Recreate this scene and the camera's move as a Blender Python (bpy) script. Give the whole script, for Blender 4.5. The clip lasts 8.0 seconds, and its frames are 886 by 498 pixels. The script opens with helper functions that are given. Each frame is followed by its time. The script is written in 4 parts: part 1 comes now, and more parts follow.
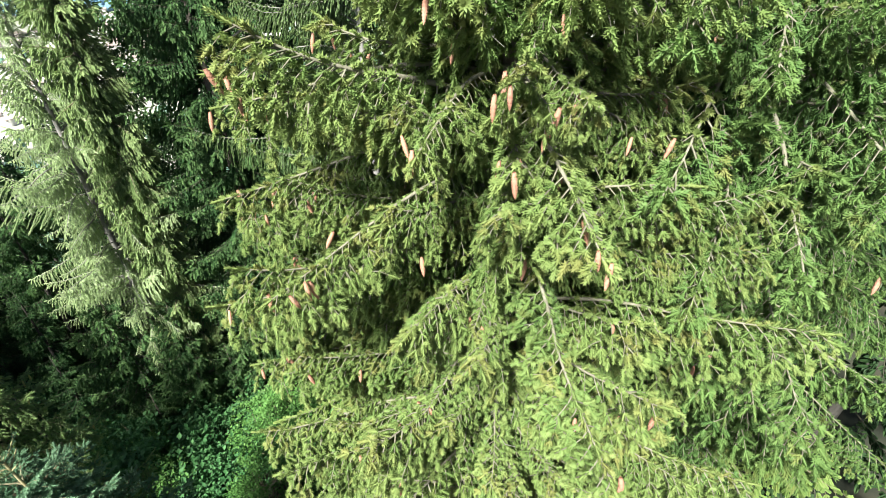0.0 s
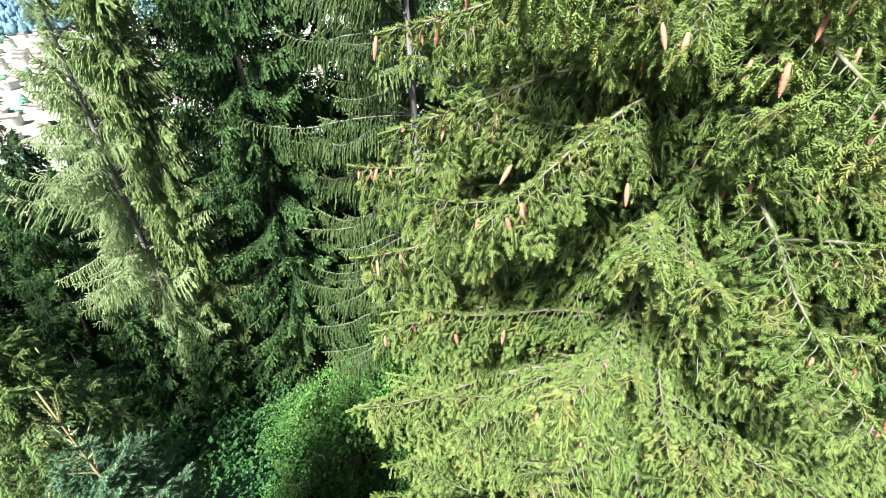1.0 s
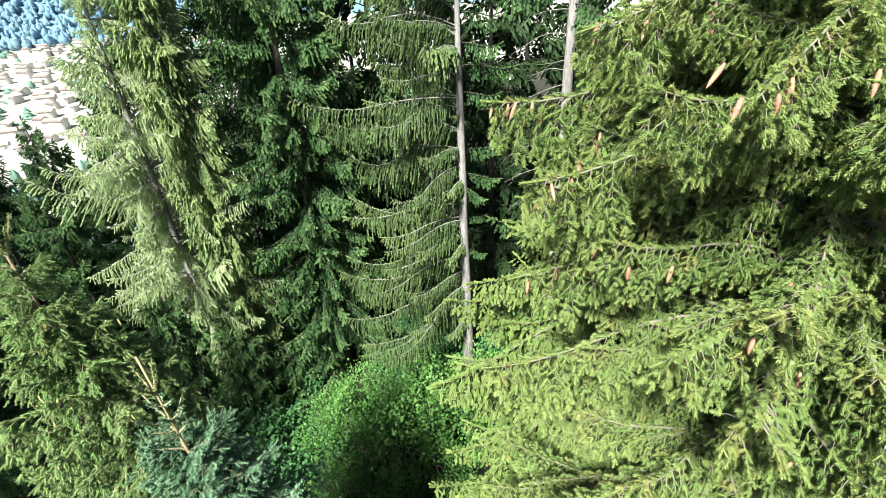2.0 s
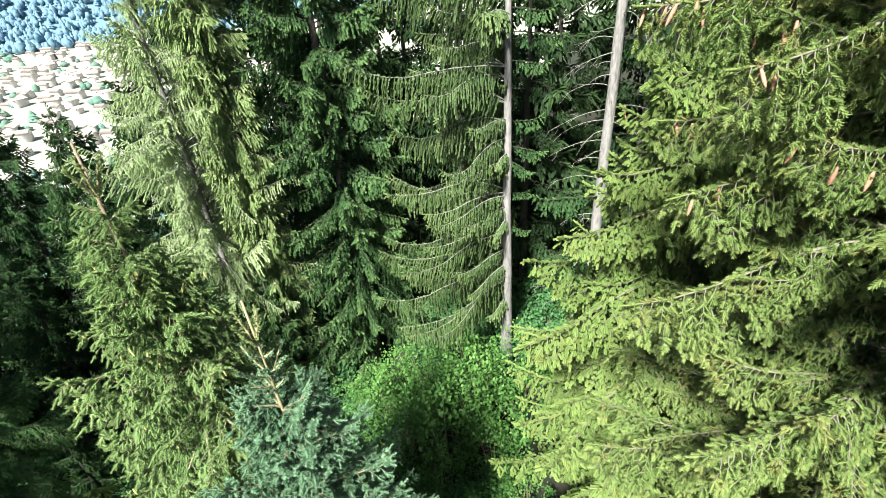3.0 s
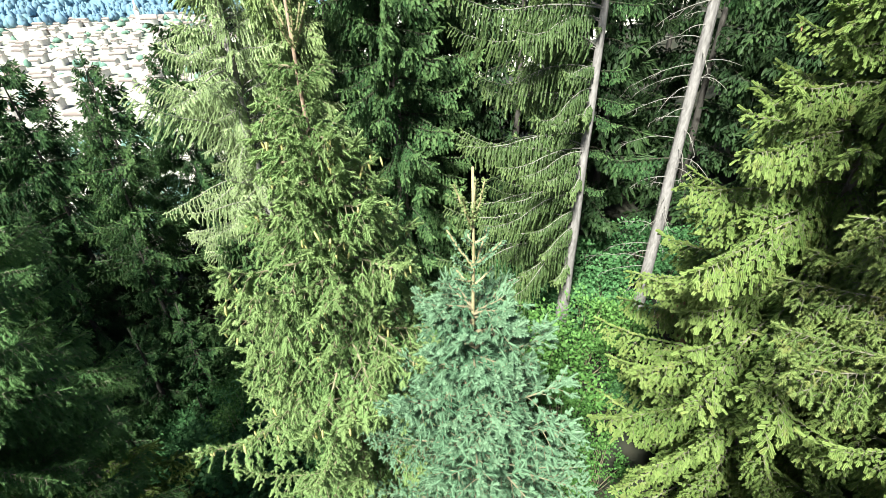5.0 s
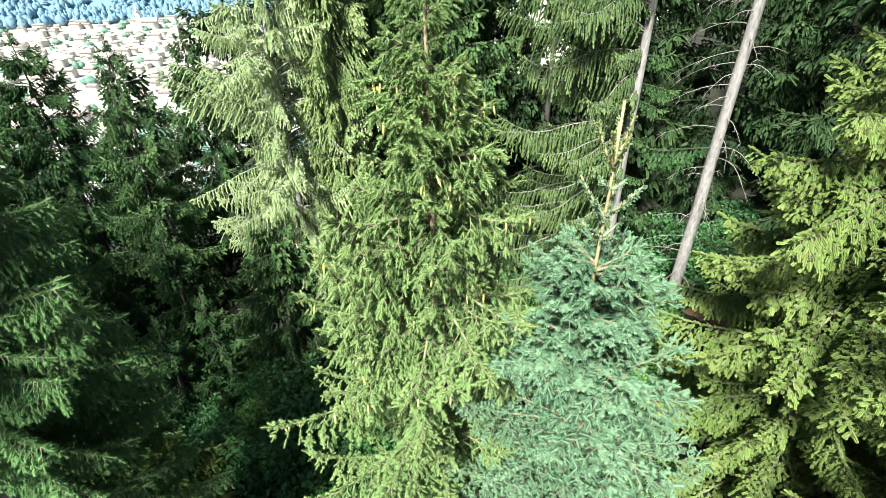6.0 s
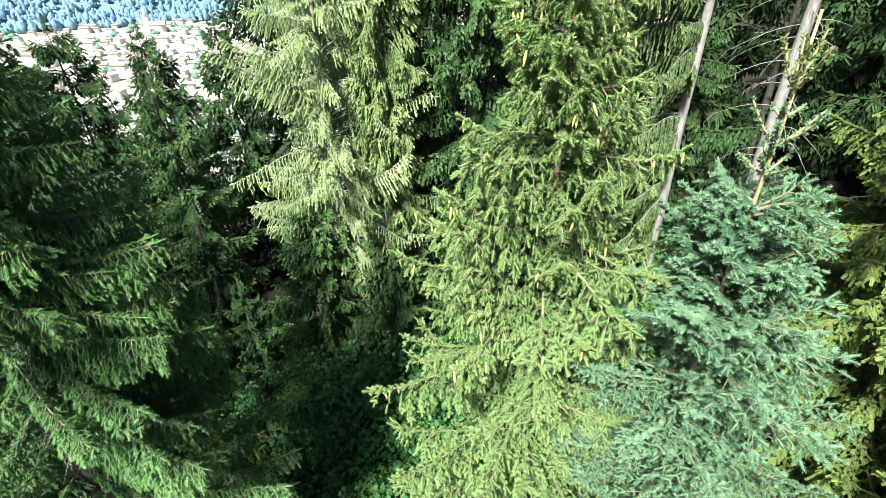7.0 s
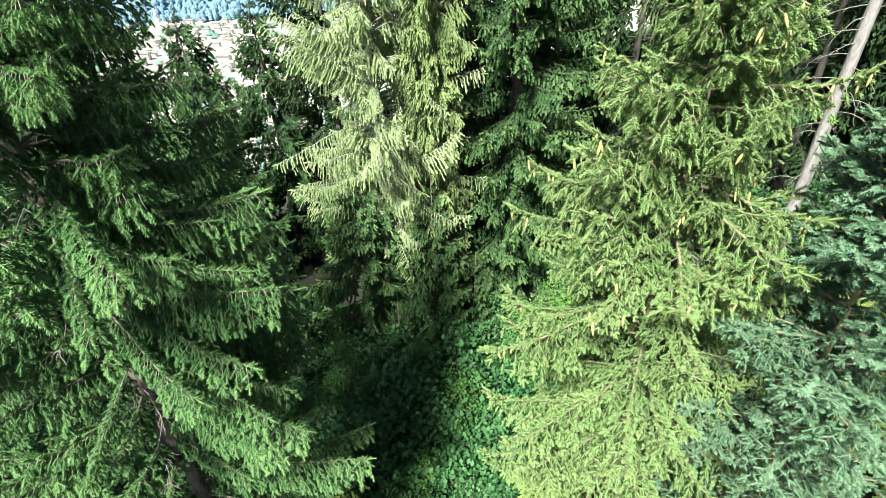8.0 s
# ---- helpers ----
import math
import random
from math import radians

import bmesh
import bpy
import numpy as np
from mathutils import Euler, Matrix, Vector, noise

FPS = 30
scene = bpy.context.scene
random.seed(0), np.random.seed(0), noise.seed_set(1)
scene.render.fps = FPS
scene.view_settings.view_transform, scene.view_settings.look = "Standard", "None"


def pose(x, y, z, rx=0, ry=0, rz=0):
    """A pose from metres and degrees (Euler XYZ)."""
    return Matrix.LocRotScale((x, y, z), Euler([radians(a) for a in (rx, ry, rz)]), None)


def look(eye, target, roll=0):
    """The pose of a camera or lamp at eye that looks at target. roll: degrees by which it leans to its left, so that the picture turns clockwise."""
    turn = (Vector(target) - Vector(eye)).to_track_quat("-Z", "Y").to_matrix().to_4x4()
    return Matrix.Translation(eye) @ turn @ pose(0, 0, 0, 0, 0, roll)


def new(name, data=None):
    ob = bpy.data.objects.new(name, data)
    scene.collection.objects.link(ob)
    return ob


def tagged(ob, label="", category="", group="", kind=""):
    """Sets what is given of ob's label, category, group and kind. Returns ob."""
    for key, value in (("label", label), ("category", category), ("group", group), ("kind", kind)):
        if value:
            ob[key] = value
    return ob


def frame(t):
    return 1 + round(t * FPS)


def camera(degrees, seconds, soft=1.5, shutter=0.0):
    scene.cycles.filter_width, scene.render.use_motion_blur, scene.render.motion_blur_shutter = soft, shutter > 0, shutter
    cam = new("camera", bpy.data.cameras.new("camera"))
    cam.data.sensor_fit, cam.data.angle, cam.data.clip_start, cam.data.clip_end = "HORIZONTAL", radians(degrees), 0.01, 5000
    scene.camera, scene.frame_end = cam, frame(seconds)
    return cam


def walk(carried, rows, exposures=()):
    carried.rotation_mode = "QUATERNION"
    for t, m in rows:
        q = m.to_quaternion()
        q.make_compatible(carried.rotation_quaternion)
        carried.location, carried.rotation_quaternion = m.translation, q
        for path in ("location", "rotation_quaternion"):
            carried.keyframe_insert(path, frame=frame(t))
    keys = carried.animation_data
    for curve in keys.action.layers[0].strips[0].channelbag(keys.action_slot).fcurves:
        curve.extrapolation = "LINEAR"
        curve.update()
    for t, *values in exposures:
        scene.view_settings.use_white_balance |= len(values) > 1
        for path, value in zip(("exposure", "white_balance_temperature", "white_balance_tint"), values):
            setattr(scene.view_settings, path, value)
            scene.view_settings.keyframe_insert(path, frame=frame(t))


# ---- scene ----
cam = camera(88.5, 8.0, soft=0.8)
METRES, EYE, TILT, LEAN, TURN = 8.0, 12.0, 0.0, 0.0, 0.0
ROWS = [
    (0.0, 0.0, 0.0, 0.0, -1.03, -32.99, 1.58),
    (0.5, -0.0575, -0.0003, -0.0243, -1.19, -32.54, 1.85),
    (1.0, -0.1164, -0.0002, -0.0499, -1.31, -31.7, 2.1),
    (1.5, -0.1748, -0.0018, -0.0757, -1.5, -30.94, 2.49),
    (3.0, -0.3467, -0.0032, -0.1626, -1.51, -31.19, 3.86),
    (3.5, -0.4011, -0.0032, -0.191, -1.33, -31.62, 3.52),
    (4.0, -0.4548, -0.0029, -0.2183, -1.14, -32.09, 3.04),
    (5.5, -0.6167, -0.003, -0.2942, -1.36, -31.73, 1.19),
    (6.0, -0.6722, -0.0033, -0.3208, -1.28, -31.25, 1.01),
    (6.5, -0.7294, -0.004, -0.3476, -1.07, -31.05, 1.11),
    (7.0, -0.7873, -0.0042, -0.3761, -0.75, -31.06, 1.41),
    (7.5, -0.8452, -0.0041, -0.4035, -0.3, -31.2, 1.74),
    (8.0, -0.9025, -0.0045, -0.4299, 0.1, -31.24, 1.97),
]
walk(cam, [(t, pose(0, 0, EYE, TILT, LEAN, TURN) @ pose(METRES * x, METRES * y, METRES * z, 90 + pitch, roll, yaw)) for t, x, y, z, yaw, pitch, roll in ROWS])

# ---- daylight: slightly veiled sun behind the walk, high summer sky ----
SUN_AZ, SUN_EL = 205.0, 50.0
world = bpy.data.worlds.new("sky")
scene.world = world
world.use_nodes = True
wn = world.node_tree.nodes
sky = wn.new("ShaderNodeTexSky")
sky.sky_type, sky.sun_disc = "NISHITA", False
sky.sun_elevation, sky.sun_rotation = radians(SUN_EL), radians(SUN_AZ)
sky.altitude, sky.air_density, sky.dust_density = 1200, 1.0, 3.0
world.node_tree.links.new(sky.outputs[0], wn["Background"].inputs[0])
wn["Background"].inputs[1].default_value = 0.030
sun = new("sun", bpy.data.lights.new("sun", "SUN"))
sun.data.energy, sun.data.angle, sun.data.color = 5.1, radians(9), (0.95, 0.98, 0.88)
_d = Vector((math.sin(radians(SUN_AZ)) * math.cos(radians(SUN_EL)), math.cos(radians(SUN_AZ)) * math.cos(radians(SUN_EL)), math.sin(radians(SUN_EL))))
sun.matrix_world = look(_d * 60, (0, 0, 0))
scene.view_settings.exposure = 1.66

# ---- materials ----


def nodes_of(name):
    m = bpy.data.materials.new(name)
    m.use_nodes = True
    n, l = m.node_tree.nodes, m.node_tree.links
    return m, n, l, n["Principled BSDF"]


def ramp(n, stops):
    r = n.new("ShaderNodeValToRGB")
    e = r.color_ramp.elements
    while len(e) < len(stops):
        e.new(0.5)
    for k, (p, c) in enumerate(stops):
        e[k].position, e[k].color = p, (*c, 1)
    return r


def needle_material(name, old, mid, young, rough=0.6, leak=0.14, rust=0.0):
    """Needles: older wood darker, fresh shoot ends lighter; shrub leaves darker low down; patchy at two scales."""
    m, n, l, b = nodes_of(name)
    att = n.new("ShaderNodeAttribute")
    att.attribute_name = "fresh"
    geo = n.new("ShaderNodeNewGeometry")
    co = n.new("ShaderNodeTexCoord")
    big, fine = n.new("ShaderNodeTexNoise"), n.new("ShaderNodeTexNoise")
    big.inputs["Scale"].default_value, fine.inputs["Scale"].default_value = 3.0, 60.0
    l.new(co.outputs["Object"], big.inputs["Vector"])
    l.new(co.outputs["Object"], fine.inputs["Vector"])
    info = n.new("ShaderNodeObjectInfo")
    s = None
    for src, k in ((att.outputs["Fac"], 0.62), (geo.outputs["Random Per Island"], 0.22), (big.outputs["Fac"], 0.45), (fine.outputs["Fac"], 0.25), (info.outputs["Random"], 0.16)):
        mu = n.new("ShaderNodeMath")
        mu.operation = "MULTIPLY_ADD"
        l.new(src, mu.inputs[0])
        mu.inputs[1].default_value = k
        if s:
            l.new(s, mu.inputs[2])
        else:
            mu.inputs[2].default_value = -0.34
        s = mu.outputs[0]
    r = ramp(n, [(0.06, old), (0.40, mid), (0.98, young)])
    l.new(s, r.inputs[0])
    tone = r.outputs[0]
    if rust:
        patch, sel, blend = n.new("ShaderNodeTexNoise"), ramp(n, [(0.56, (0, 0, 0)), (0.72, (rust, rust, rust))]), n.new("ShaderNodeMix")
        patch.inputs["Scale"].default_value = 5.5
        l.new(co.outputs["Object"], patch.inputs["Vector"])
        l.new(patch.outputs["Fac"], sel.inputs[0])
        blend.data_type = "RGBA"
        l.new(sel.outputs[0], blend.inputs[0])
        l.new(tone, blend.inputs[6])
        blend.inputs[7].default_value = (0.32, 0.25, 0.09, 1)
        tone = blend.outputs[2]
    l.new(tone, b.inputs["Base Color"])
    b.inputs["Roughness"].default_value = rough
    b.inputs["Specular IOR Level"].default_value = 0.2
    tr = n.new("ShaderNodeBsdfTranslucent")
    l.new(tone, tr.inputs[0])
    mix = n.new("ShaderNodeMixShader")
    mix.inputs[0].default_value = leak
    l.new(b.outputs[0], mix.inputs[1])
    l.new(tr.outputs[0], mix.inputs[2])
    l.new(mix.outputs[0], n["Material Output"].inputs[0])
    return m


def rough_material(name, dark, light, scale=8.0, stretch=(1, 1, 1), bump=0.4, rough=0.9, spread=(0.3, 0.72)):
    """Bark, soil, plaster: two noises and a bump, at real size."""
    m, n, l, b = nodes_of(name)
    co, mp = n.new("ShaderNodeTexCoord"), n.new("ShaderNodeMapping")
    mp.inputs["Scale"].default_value = stretch
    l.new(co.outputs["Object"], mp.inputs["Vector"])
    a, c = n.new("ShaderNodeTexNoise"), n.new("ShaderNodeTexNoise")
    a.inputs["Scale"].default_value, a.inputs["Detail"].default_value = scale, 6
    c.inputs["Scale"].default_value = scale * 0.13
    l.new(mp.outputs[0], a.inputs["Vector"])
    l.new(mp.outputs[0], c.inputs["Vector"])
    av = n.new("ShaderNodeMath")
    av.operation = "MULTIPLY_ADD"
    l.new(a.outputs["Fac"], av.inputs[0])
    av.inputs[1].default_value = 0.65
    half = n.new("ShaderNodeMath")
    half.operation = "MULTIPLY"
    l.new(c.outputs["Fac"], half.inputs[0])
    half.inputs[1].default_value = 0.35
    l.new(half.outputs[0], av.inputs[2])
    r = ramp(n, [(spread[0], dark), (spread[1], light)])
    l.new(av.outputs[0], r.inputs[0])
    l.new(r.outputs[0], b.inputs["Base Color"])
    b.inputs["Roughness"].default_value = rough
    bp = n.new("ShaderNodeBump")
    bp.inputs["Strength"].default_value, bp.inputs["Distance"].default_value = bump, 0.02
    l.new(a.outputs["Fac"], bp.inputs["Height"])
    l.new(bp.outputs[0], b.inputs["Normal"])
    return m


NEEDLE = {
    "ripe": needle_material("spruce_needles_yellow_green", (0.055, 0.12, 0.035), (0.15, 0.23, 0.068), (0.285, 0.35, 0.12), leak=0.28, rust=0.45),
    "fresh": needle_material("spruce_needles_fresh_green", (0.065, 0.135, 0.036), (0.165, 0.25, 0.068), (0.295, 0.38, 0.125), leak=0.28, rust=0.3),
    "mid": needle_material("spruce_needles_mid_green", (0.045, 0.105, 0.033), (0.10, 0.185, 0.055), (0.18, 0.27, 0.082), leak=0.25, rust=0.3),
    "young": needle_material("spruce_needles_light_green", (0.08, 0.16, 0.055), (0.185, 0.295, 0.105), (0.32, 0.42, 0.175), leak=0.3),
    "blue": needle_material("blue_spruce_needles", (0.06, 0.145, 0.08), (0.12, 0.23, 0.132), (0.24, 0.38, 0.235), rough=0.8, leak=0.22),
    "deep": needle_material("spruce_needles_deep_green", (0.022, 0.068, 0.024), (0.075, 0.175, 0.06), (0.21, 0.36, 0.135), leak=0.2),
    # Close stand: forest shade put into the needle colour.
    "grove": needle_material("spruce_needles_stand_shade", (0.008, 0.03, 0.012), (0.035, 0.092, 0.034), (0.125, 0.22, 0.08), leak=0.08),
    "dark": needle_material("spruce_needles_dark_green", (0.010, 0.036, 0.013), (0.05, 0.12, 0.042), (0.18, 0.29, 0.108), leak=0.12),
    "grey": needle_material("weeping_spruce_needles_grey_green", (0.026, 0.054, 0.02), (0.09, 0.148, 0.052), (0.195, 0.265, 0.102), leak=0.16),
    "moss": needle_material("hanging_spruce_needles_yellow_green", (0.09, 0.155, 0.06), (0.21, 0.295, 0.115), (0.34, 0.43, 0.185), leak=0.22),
    # Larch is pale by itself; its tones are also lifted for haze.
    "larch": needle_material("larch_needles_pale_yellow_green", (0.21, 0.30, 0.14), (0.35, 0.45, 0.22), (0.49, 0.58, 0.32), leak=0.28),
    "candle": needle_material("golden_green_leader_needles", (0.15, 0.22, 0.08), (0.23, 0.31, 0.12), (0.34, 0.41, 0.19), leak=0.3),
    # Inner forest: darkest copy of the needles, deep shade painted in.
    "shade": needle_material("spruce_needles_painted_shade", (0.009, 0.025, 0.009), (0.025, 0.056, 0.02), (0.06, 0.105, 0.036), leak=0.06),
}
BARK = rough_material("spruce_bark_grey_brown", (0.10, 0.075, 0.06), (0.30, 0.26, 0.23), 26, (1, 1, 0.25), 0.8)
PALE_BARK = rough_material("pale_grey_bark", (0.14, 0.128, 0.124), (0.37, 0.345, 0.337), 22, (1, 1, 0.3), 0.8)
TWIG = rough_material("brown_twig_bark", (0.12, 0.10, 0.06), (0.30, 0.27, 0.17), 40)
TIP_TWIG = rough_material("lichen_grey_twig_bark", (0.11, 0.10, 0.07), (0.27, 0.25, 0.19), 40)
# Darkened copies of twig and trunk bark, with forest shade in the colour.
DARK_TWIG = rough_material("twig_bark_darkened_as_shade", (0.03, 0.03, 0.02), (0.085, 0.08, 0.055), 40)
DARK_BARK = rough_material("bark_darkened_as_shade", (0.03, 0.026, 0.022), (0.10, 0.09, 0.08), 26, (1, 1, 0.25), 0.8)
LITTER = rough_material("red_brown_needle_litter", (0.13, 0.075, 0.04), (0.34, 0.20, 0.11), 14, bump=1.0)
GREY_TWIG = rough_material("dead_grey_twig", (0.16, 0.15, 0.13), (0.36, 0.34, 0.31), 40)
BROWN_STEM = rough_material("smooth_pinkish_brown_bark", (0.16, 0.105, 0.07), (0.36, 0.26, 0.19), 30)
GOLD_TWIG = rough_material("golden_young_stem", (0.24, 0.20, 0.10), (0.40, 0.35, 0.20), 30)
CONE_RED = rough_material("ripening_cone_pink_brown", (0.42, 0.17, 0.11), (0.62, 0.33, 0.24), 60, rough=0.6)
CONE_PALE = rough_material("unripe_cone_yellow_green", (0.34, 0.34, 0.10), (0.60, 0.54, 0.22), 60, rough=0.6)
# Moss and litter tones, lowered so the forest shade is in the colour.
SOIL = rough_material("forest_floor_moss_litter_and_shade", (0.012, 0.016, 0.008), (0.036, 0.032, 0.02), 2.2, bump=1.0, spread=(0.42, 0.68))
MEADOW = rough_material("valley_meadow_and_lanes", (0.22, 0.26, 0.19), (0.44, 0.40, 0.36), 0.09)
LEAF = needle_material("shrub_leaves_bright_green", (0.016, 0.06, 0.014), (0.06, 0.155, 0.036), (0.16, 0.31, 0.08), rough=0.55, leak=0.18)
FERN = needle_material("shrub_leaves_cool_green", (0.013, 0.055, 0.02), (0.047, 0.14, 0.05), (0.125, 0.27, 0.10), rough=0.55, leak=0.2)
# Valley haze is mixed into these two leaf colours as blue.
FAR = needle_material("distant_woods_haze_blue", (0.21, 0.35, 0.49), (0.25, 0.40, 0.53), (0.28, 0.46, 0.50), rough=1.0, leak=0.45)
ORCHARD = needle_material("village_tree_leaves_hazed", (0.12, 0.23, 0.25), (0.17, 0.30, 0.27), (0.24, 0.38, 0.28), rough=1.0, leak=0.4)
PLASTER = rough_material("house_plaster_white", (0.48, 0.45, 0.43), (0.74, 0.70, 0.68), 0.5, bump=0.1)
ROOF = rough_material("house_roof_pale_tile", (0.20, 0.145, 0.13), (0.46, 0.38, 0.35), 0.06, bump=0.2)
STONE = rough_material("church_pale_stone", (0.62, 0.60, 0.57), (0.82, 0.80, 0.77), 0.6, bump=0.1)

# ---- mesh helpers ----


class Soup:
    """Triangles of several materials, with the 'fresh' value of each point."""

    def __init__(self):
        self.v, self.t, self.m, self.f, self.n = [], [], [], [], 0

    def add(self, v, t, mat, fresh):
        v = np.asarray(v, float)
        t = np.asarray(t, int)
        self.v.append(v)
        self.t.append(t + self.n)
        self.m.append(np.full(len(t), mat))
        self.f.append(np.broadcast_to(np.asarray(fresh, float), (len(v),)))
        self.n += len(v)

    def mesh(self, name, materials, smooth=False):
        v, t, m, f = np.concatenate(self.v), np.concatenate(self.t), np.concatenate(self.m), np.concatenate(self.f)
        me = bpy.data.meshes.new(name)
        me.vertices.add(len(v))
        me.vertices.foreach_set("co", v.ravel())
        me.loops.add(t.size)
        me.loops.foreach_set("vertex_index", t.ravel())
        me.polygons.add(len(t))
        me.polygons.foreach_set("loop_start", np.arange(0, t.size, 3))
        me.polygons.foreach_set("material_index", m)
        me.attributes.new("fresh", "FLOAT", "POINT").data.foreach_set("value", f)
        for k in materials:
            me.materials.append(k)
        me.update(calc_edges=True)
        if smooth:
            me.polygons.foreach_set("use_smooth", np.ones(len(t), bool))
        return me


def unit(a):
    a = np.asarray(a, float)
    return a / np.maximum(np.linalg.norm(a, axis=-1, keepdims=True), 1e-9)


def tube(points, radii, sides=5, ends=False, rough=0.0, rng=None):
    """A tapered tube along points; closed at both ends if asked."""
    p, r = np.asarray(points, float), np.asarray(radii, float)
    d = unit(np.gradient(p, axis=0))
    ref = np.where(np.abs(d[:, 2:3]) > 0.9, [[1.0, 0, 0]], [[0, 0, 1.0]])
    a = unit(np.cross(d, ref))
    b = np.cross(d, a)
    ang = np.arange(sides) * 2 * math.pi / sides
    rr = r[:, None] * (1 + (rng.normal(0, rough, (len(p), sides)) if rng is not None and rough else 0))
    v = p[:, None] + rr[..., None] * (np.cos(ang)[None, :, None] * a[:, None] + np.sin(ang)[None, :, None] * b[:, None])
    k, s = np.meshgrid(np.arange(len(p) - 1), np.arange(sides), indexing="ij")
    i0, i1 = k * sides + s, k * sides + (s + 1) % sides
    t = np.concatenate([np.stack([i0, i1, i1 + sides], -1).reshape(-1, 3), np.stack([i0, i1 + sides, i0 + sides], -1).reshape(-1, 3)])
    if ends:
        e = (len(p) - 1) * sides
        cap = np.array([[0, j + 1, j] for j in range(1, sides - 1)] + [[e, e + j, e + j + 1] for j in range(1, sides - 1)])
        t = np.concatenate([t, cap])
    return v.reshape(-1, 3), t


def shoot_full():
    """A needled shoot like a fat blunt bottle brush: thin stem, spirally set needles of uneven length, a tuft at the end; x along it, radius 1."""
    v, t = tube([(0, 0, 0), (0.5, 0, 0), (1.0, 0, 0)], [0.35, 0.45, 0.2], 3)
    v, t, k = [v], [t], 9
    for i in range(30):
        u, a = min(0.92, 1.12 * i / 29), i * 2.39996
        out = np.array([0, math.cos(a), math.sin(a)])
        side = np.array([0, -math.sin(a), math.cos(a)])
        r = (0.85, 1.15, 0.95, 1.25, 0.8)[i % 5] * (1.0 if u < 0.92 else 0.62)
        v.append(np.array([[u, 0, 0] + side * 0.27, [u, 0, 0] - side * 0.27, np.array([u + (0.24 if u < 0.92 else 0.28), 0, 0]) + out * r]))
        t.append(np.array([[k, k + 1, k + 2]]))
        k += 3
    return np.concatenate(v), np.concatenate(t)


def shoot_blades(blades, edge):
    """A farther shoot: crossed blades with toothed edges."""
    v, t, k = [], [], 0
    for i in range(blades):
        a = math.pi * i / blades + 0.4
        o = np.array([0, math.cos(a), math.sin(a)])
        pts = [np.array([x, 0, 0]) + o * y * s for x, y in edge for s in (1, -1)]
        v += pts
        for j in range(len(edge) - 1):
            q = k + 2 * j
            t += [[q, q + 1, q + 3], [q, q + 3, q + 2]]
        k += len(pts)
    return np.array(v), np.array(t)


SHOOT = [
    shoot_full(),
    shoot_blades(3, [(0, 0.5), (0.16, 1.0), (0.3, 0.72), (0.52, 1.0), (0.68, 0.75), (0.94, 0.98), (1.06, 0.5)]),
    shoot_blades(2, [(0, 0.35), (0.35, 1.0), (0.85, 0.75), (1.05, 0.1)]),
]


def put_shoots(soup, pos, way, length, radius, fresh, lod, rng):
    tv, tt = SHOOT[lod]
    n = len(pos)
    way = unit(way)
    ref = unit(rng.normal(size=(n, 3)))
    a = unit(np.cross(way, ref))
    b = np.cross(way, a)
    v = pos[:, None] + way[:, None] * (tv[None, :, :1] * length[:, None, None]) + a[:, None] * (tv[None, :, 1:2] * radius[:, None, None]) + b[:, None] * (tv[None, :, 2:] * radius[:, None, None])
    t = tt[None] + (np.arange(n) * len(tv))[:, None, None]
    f = np.clip(fresh[:, None] * 0.9 + 0.12 * np.clip(tv[None, :, 0], 0, 1) * (0.3 + fresh[:, None]), 0, 1)
    soup.add(v.reshape(-1, 3), t.reshape(-1, 3), 0, f.ravel())


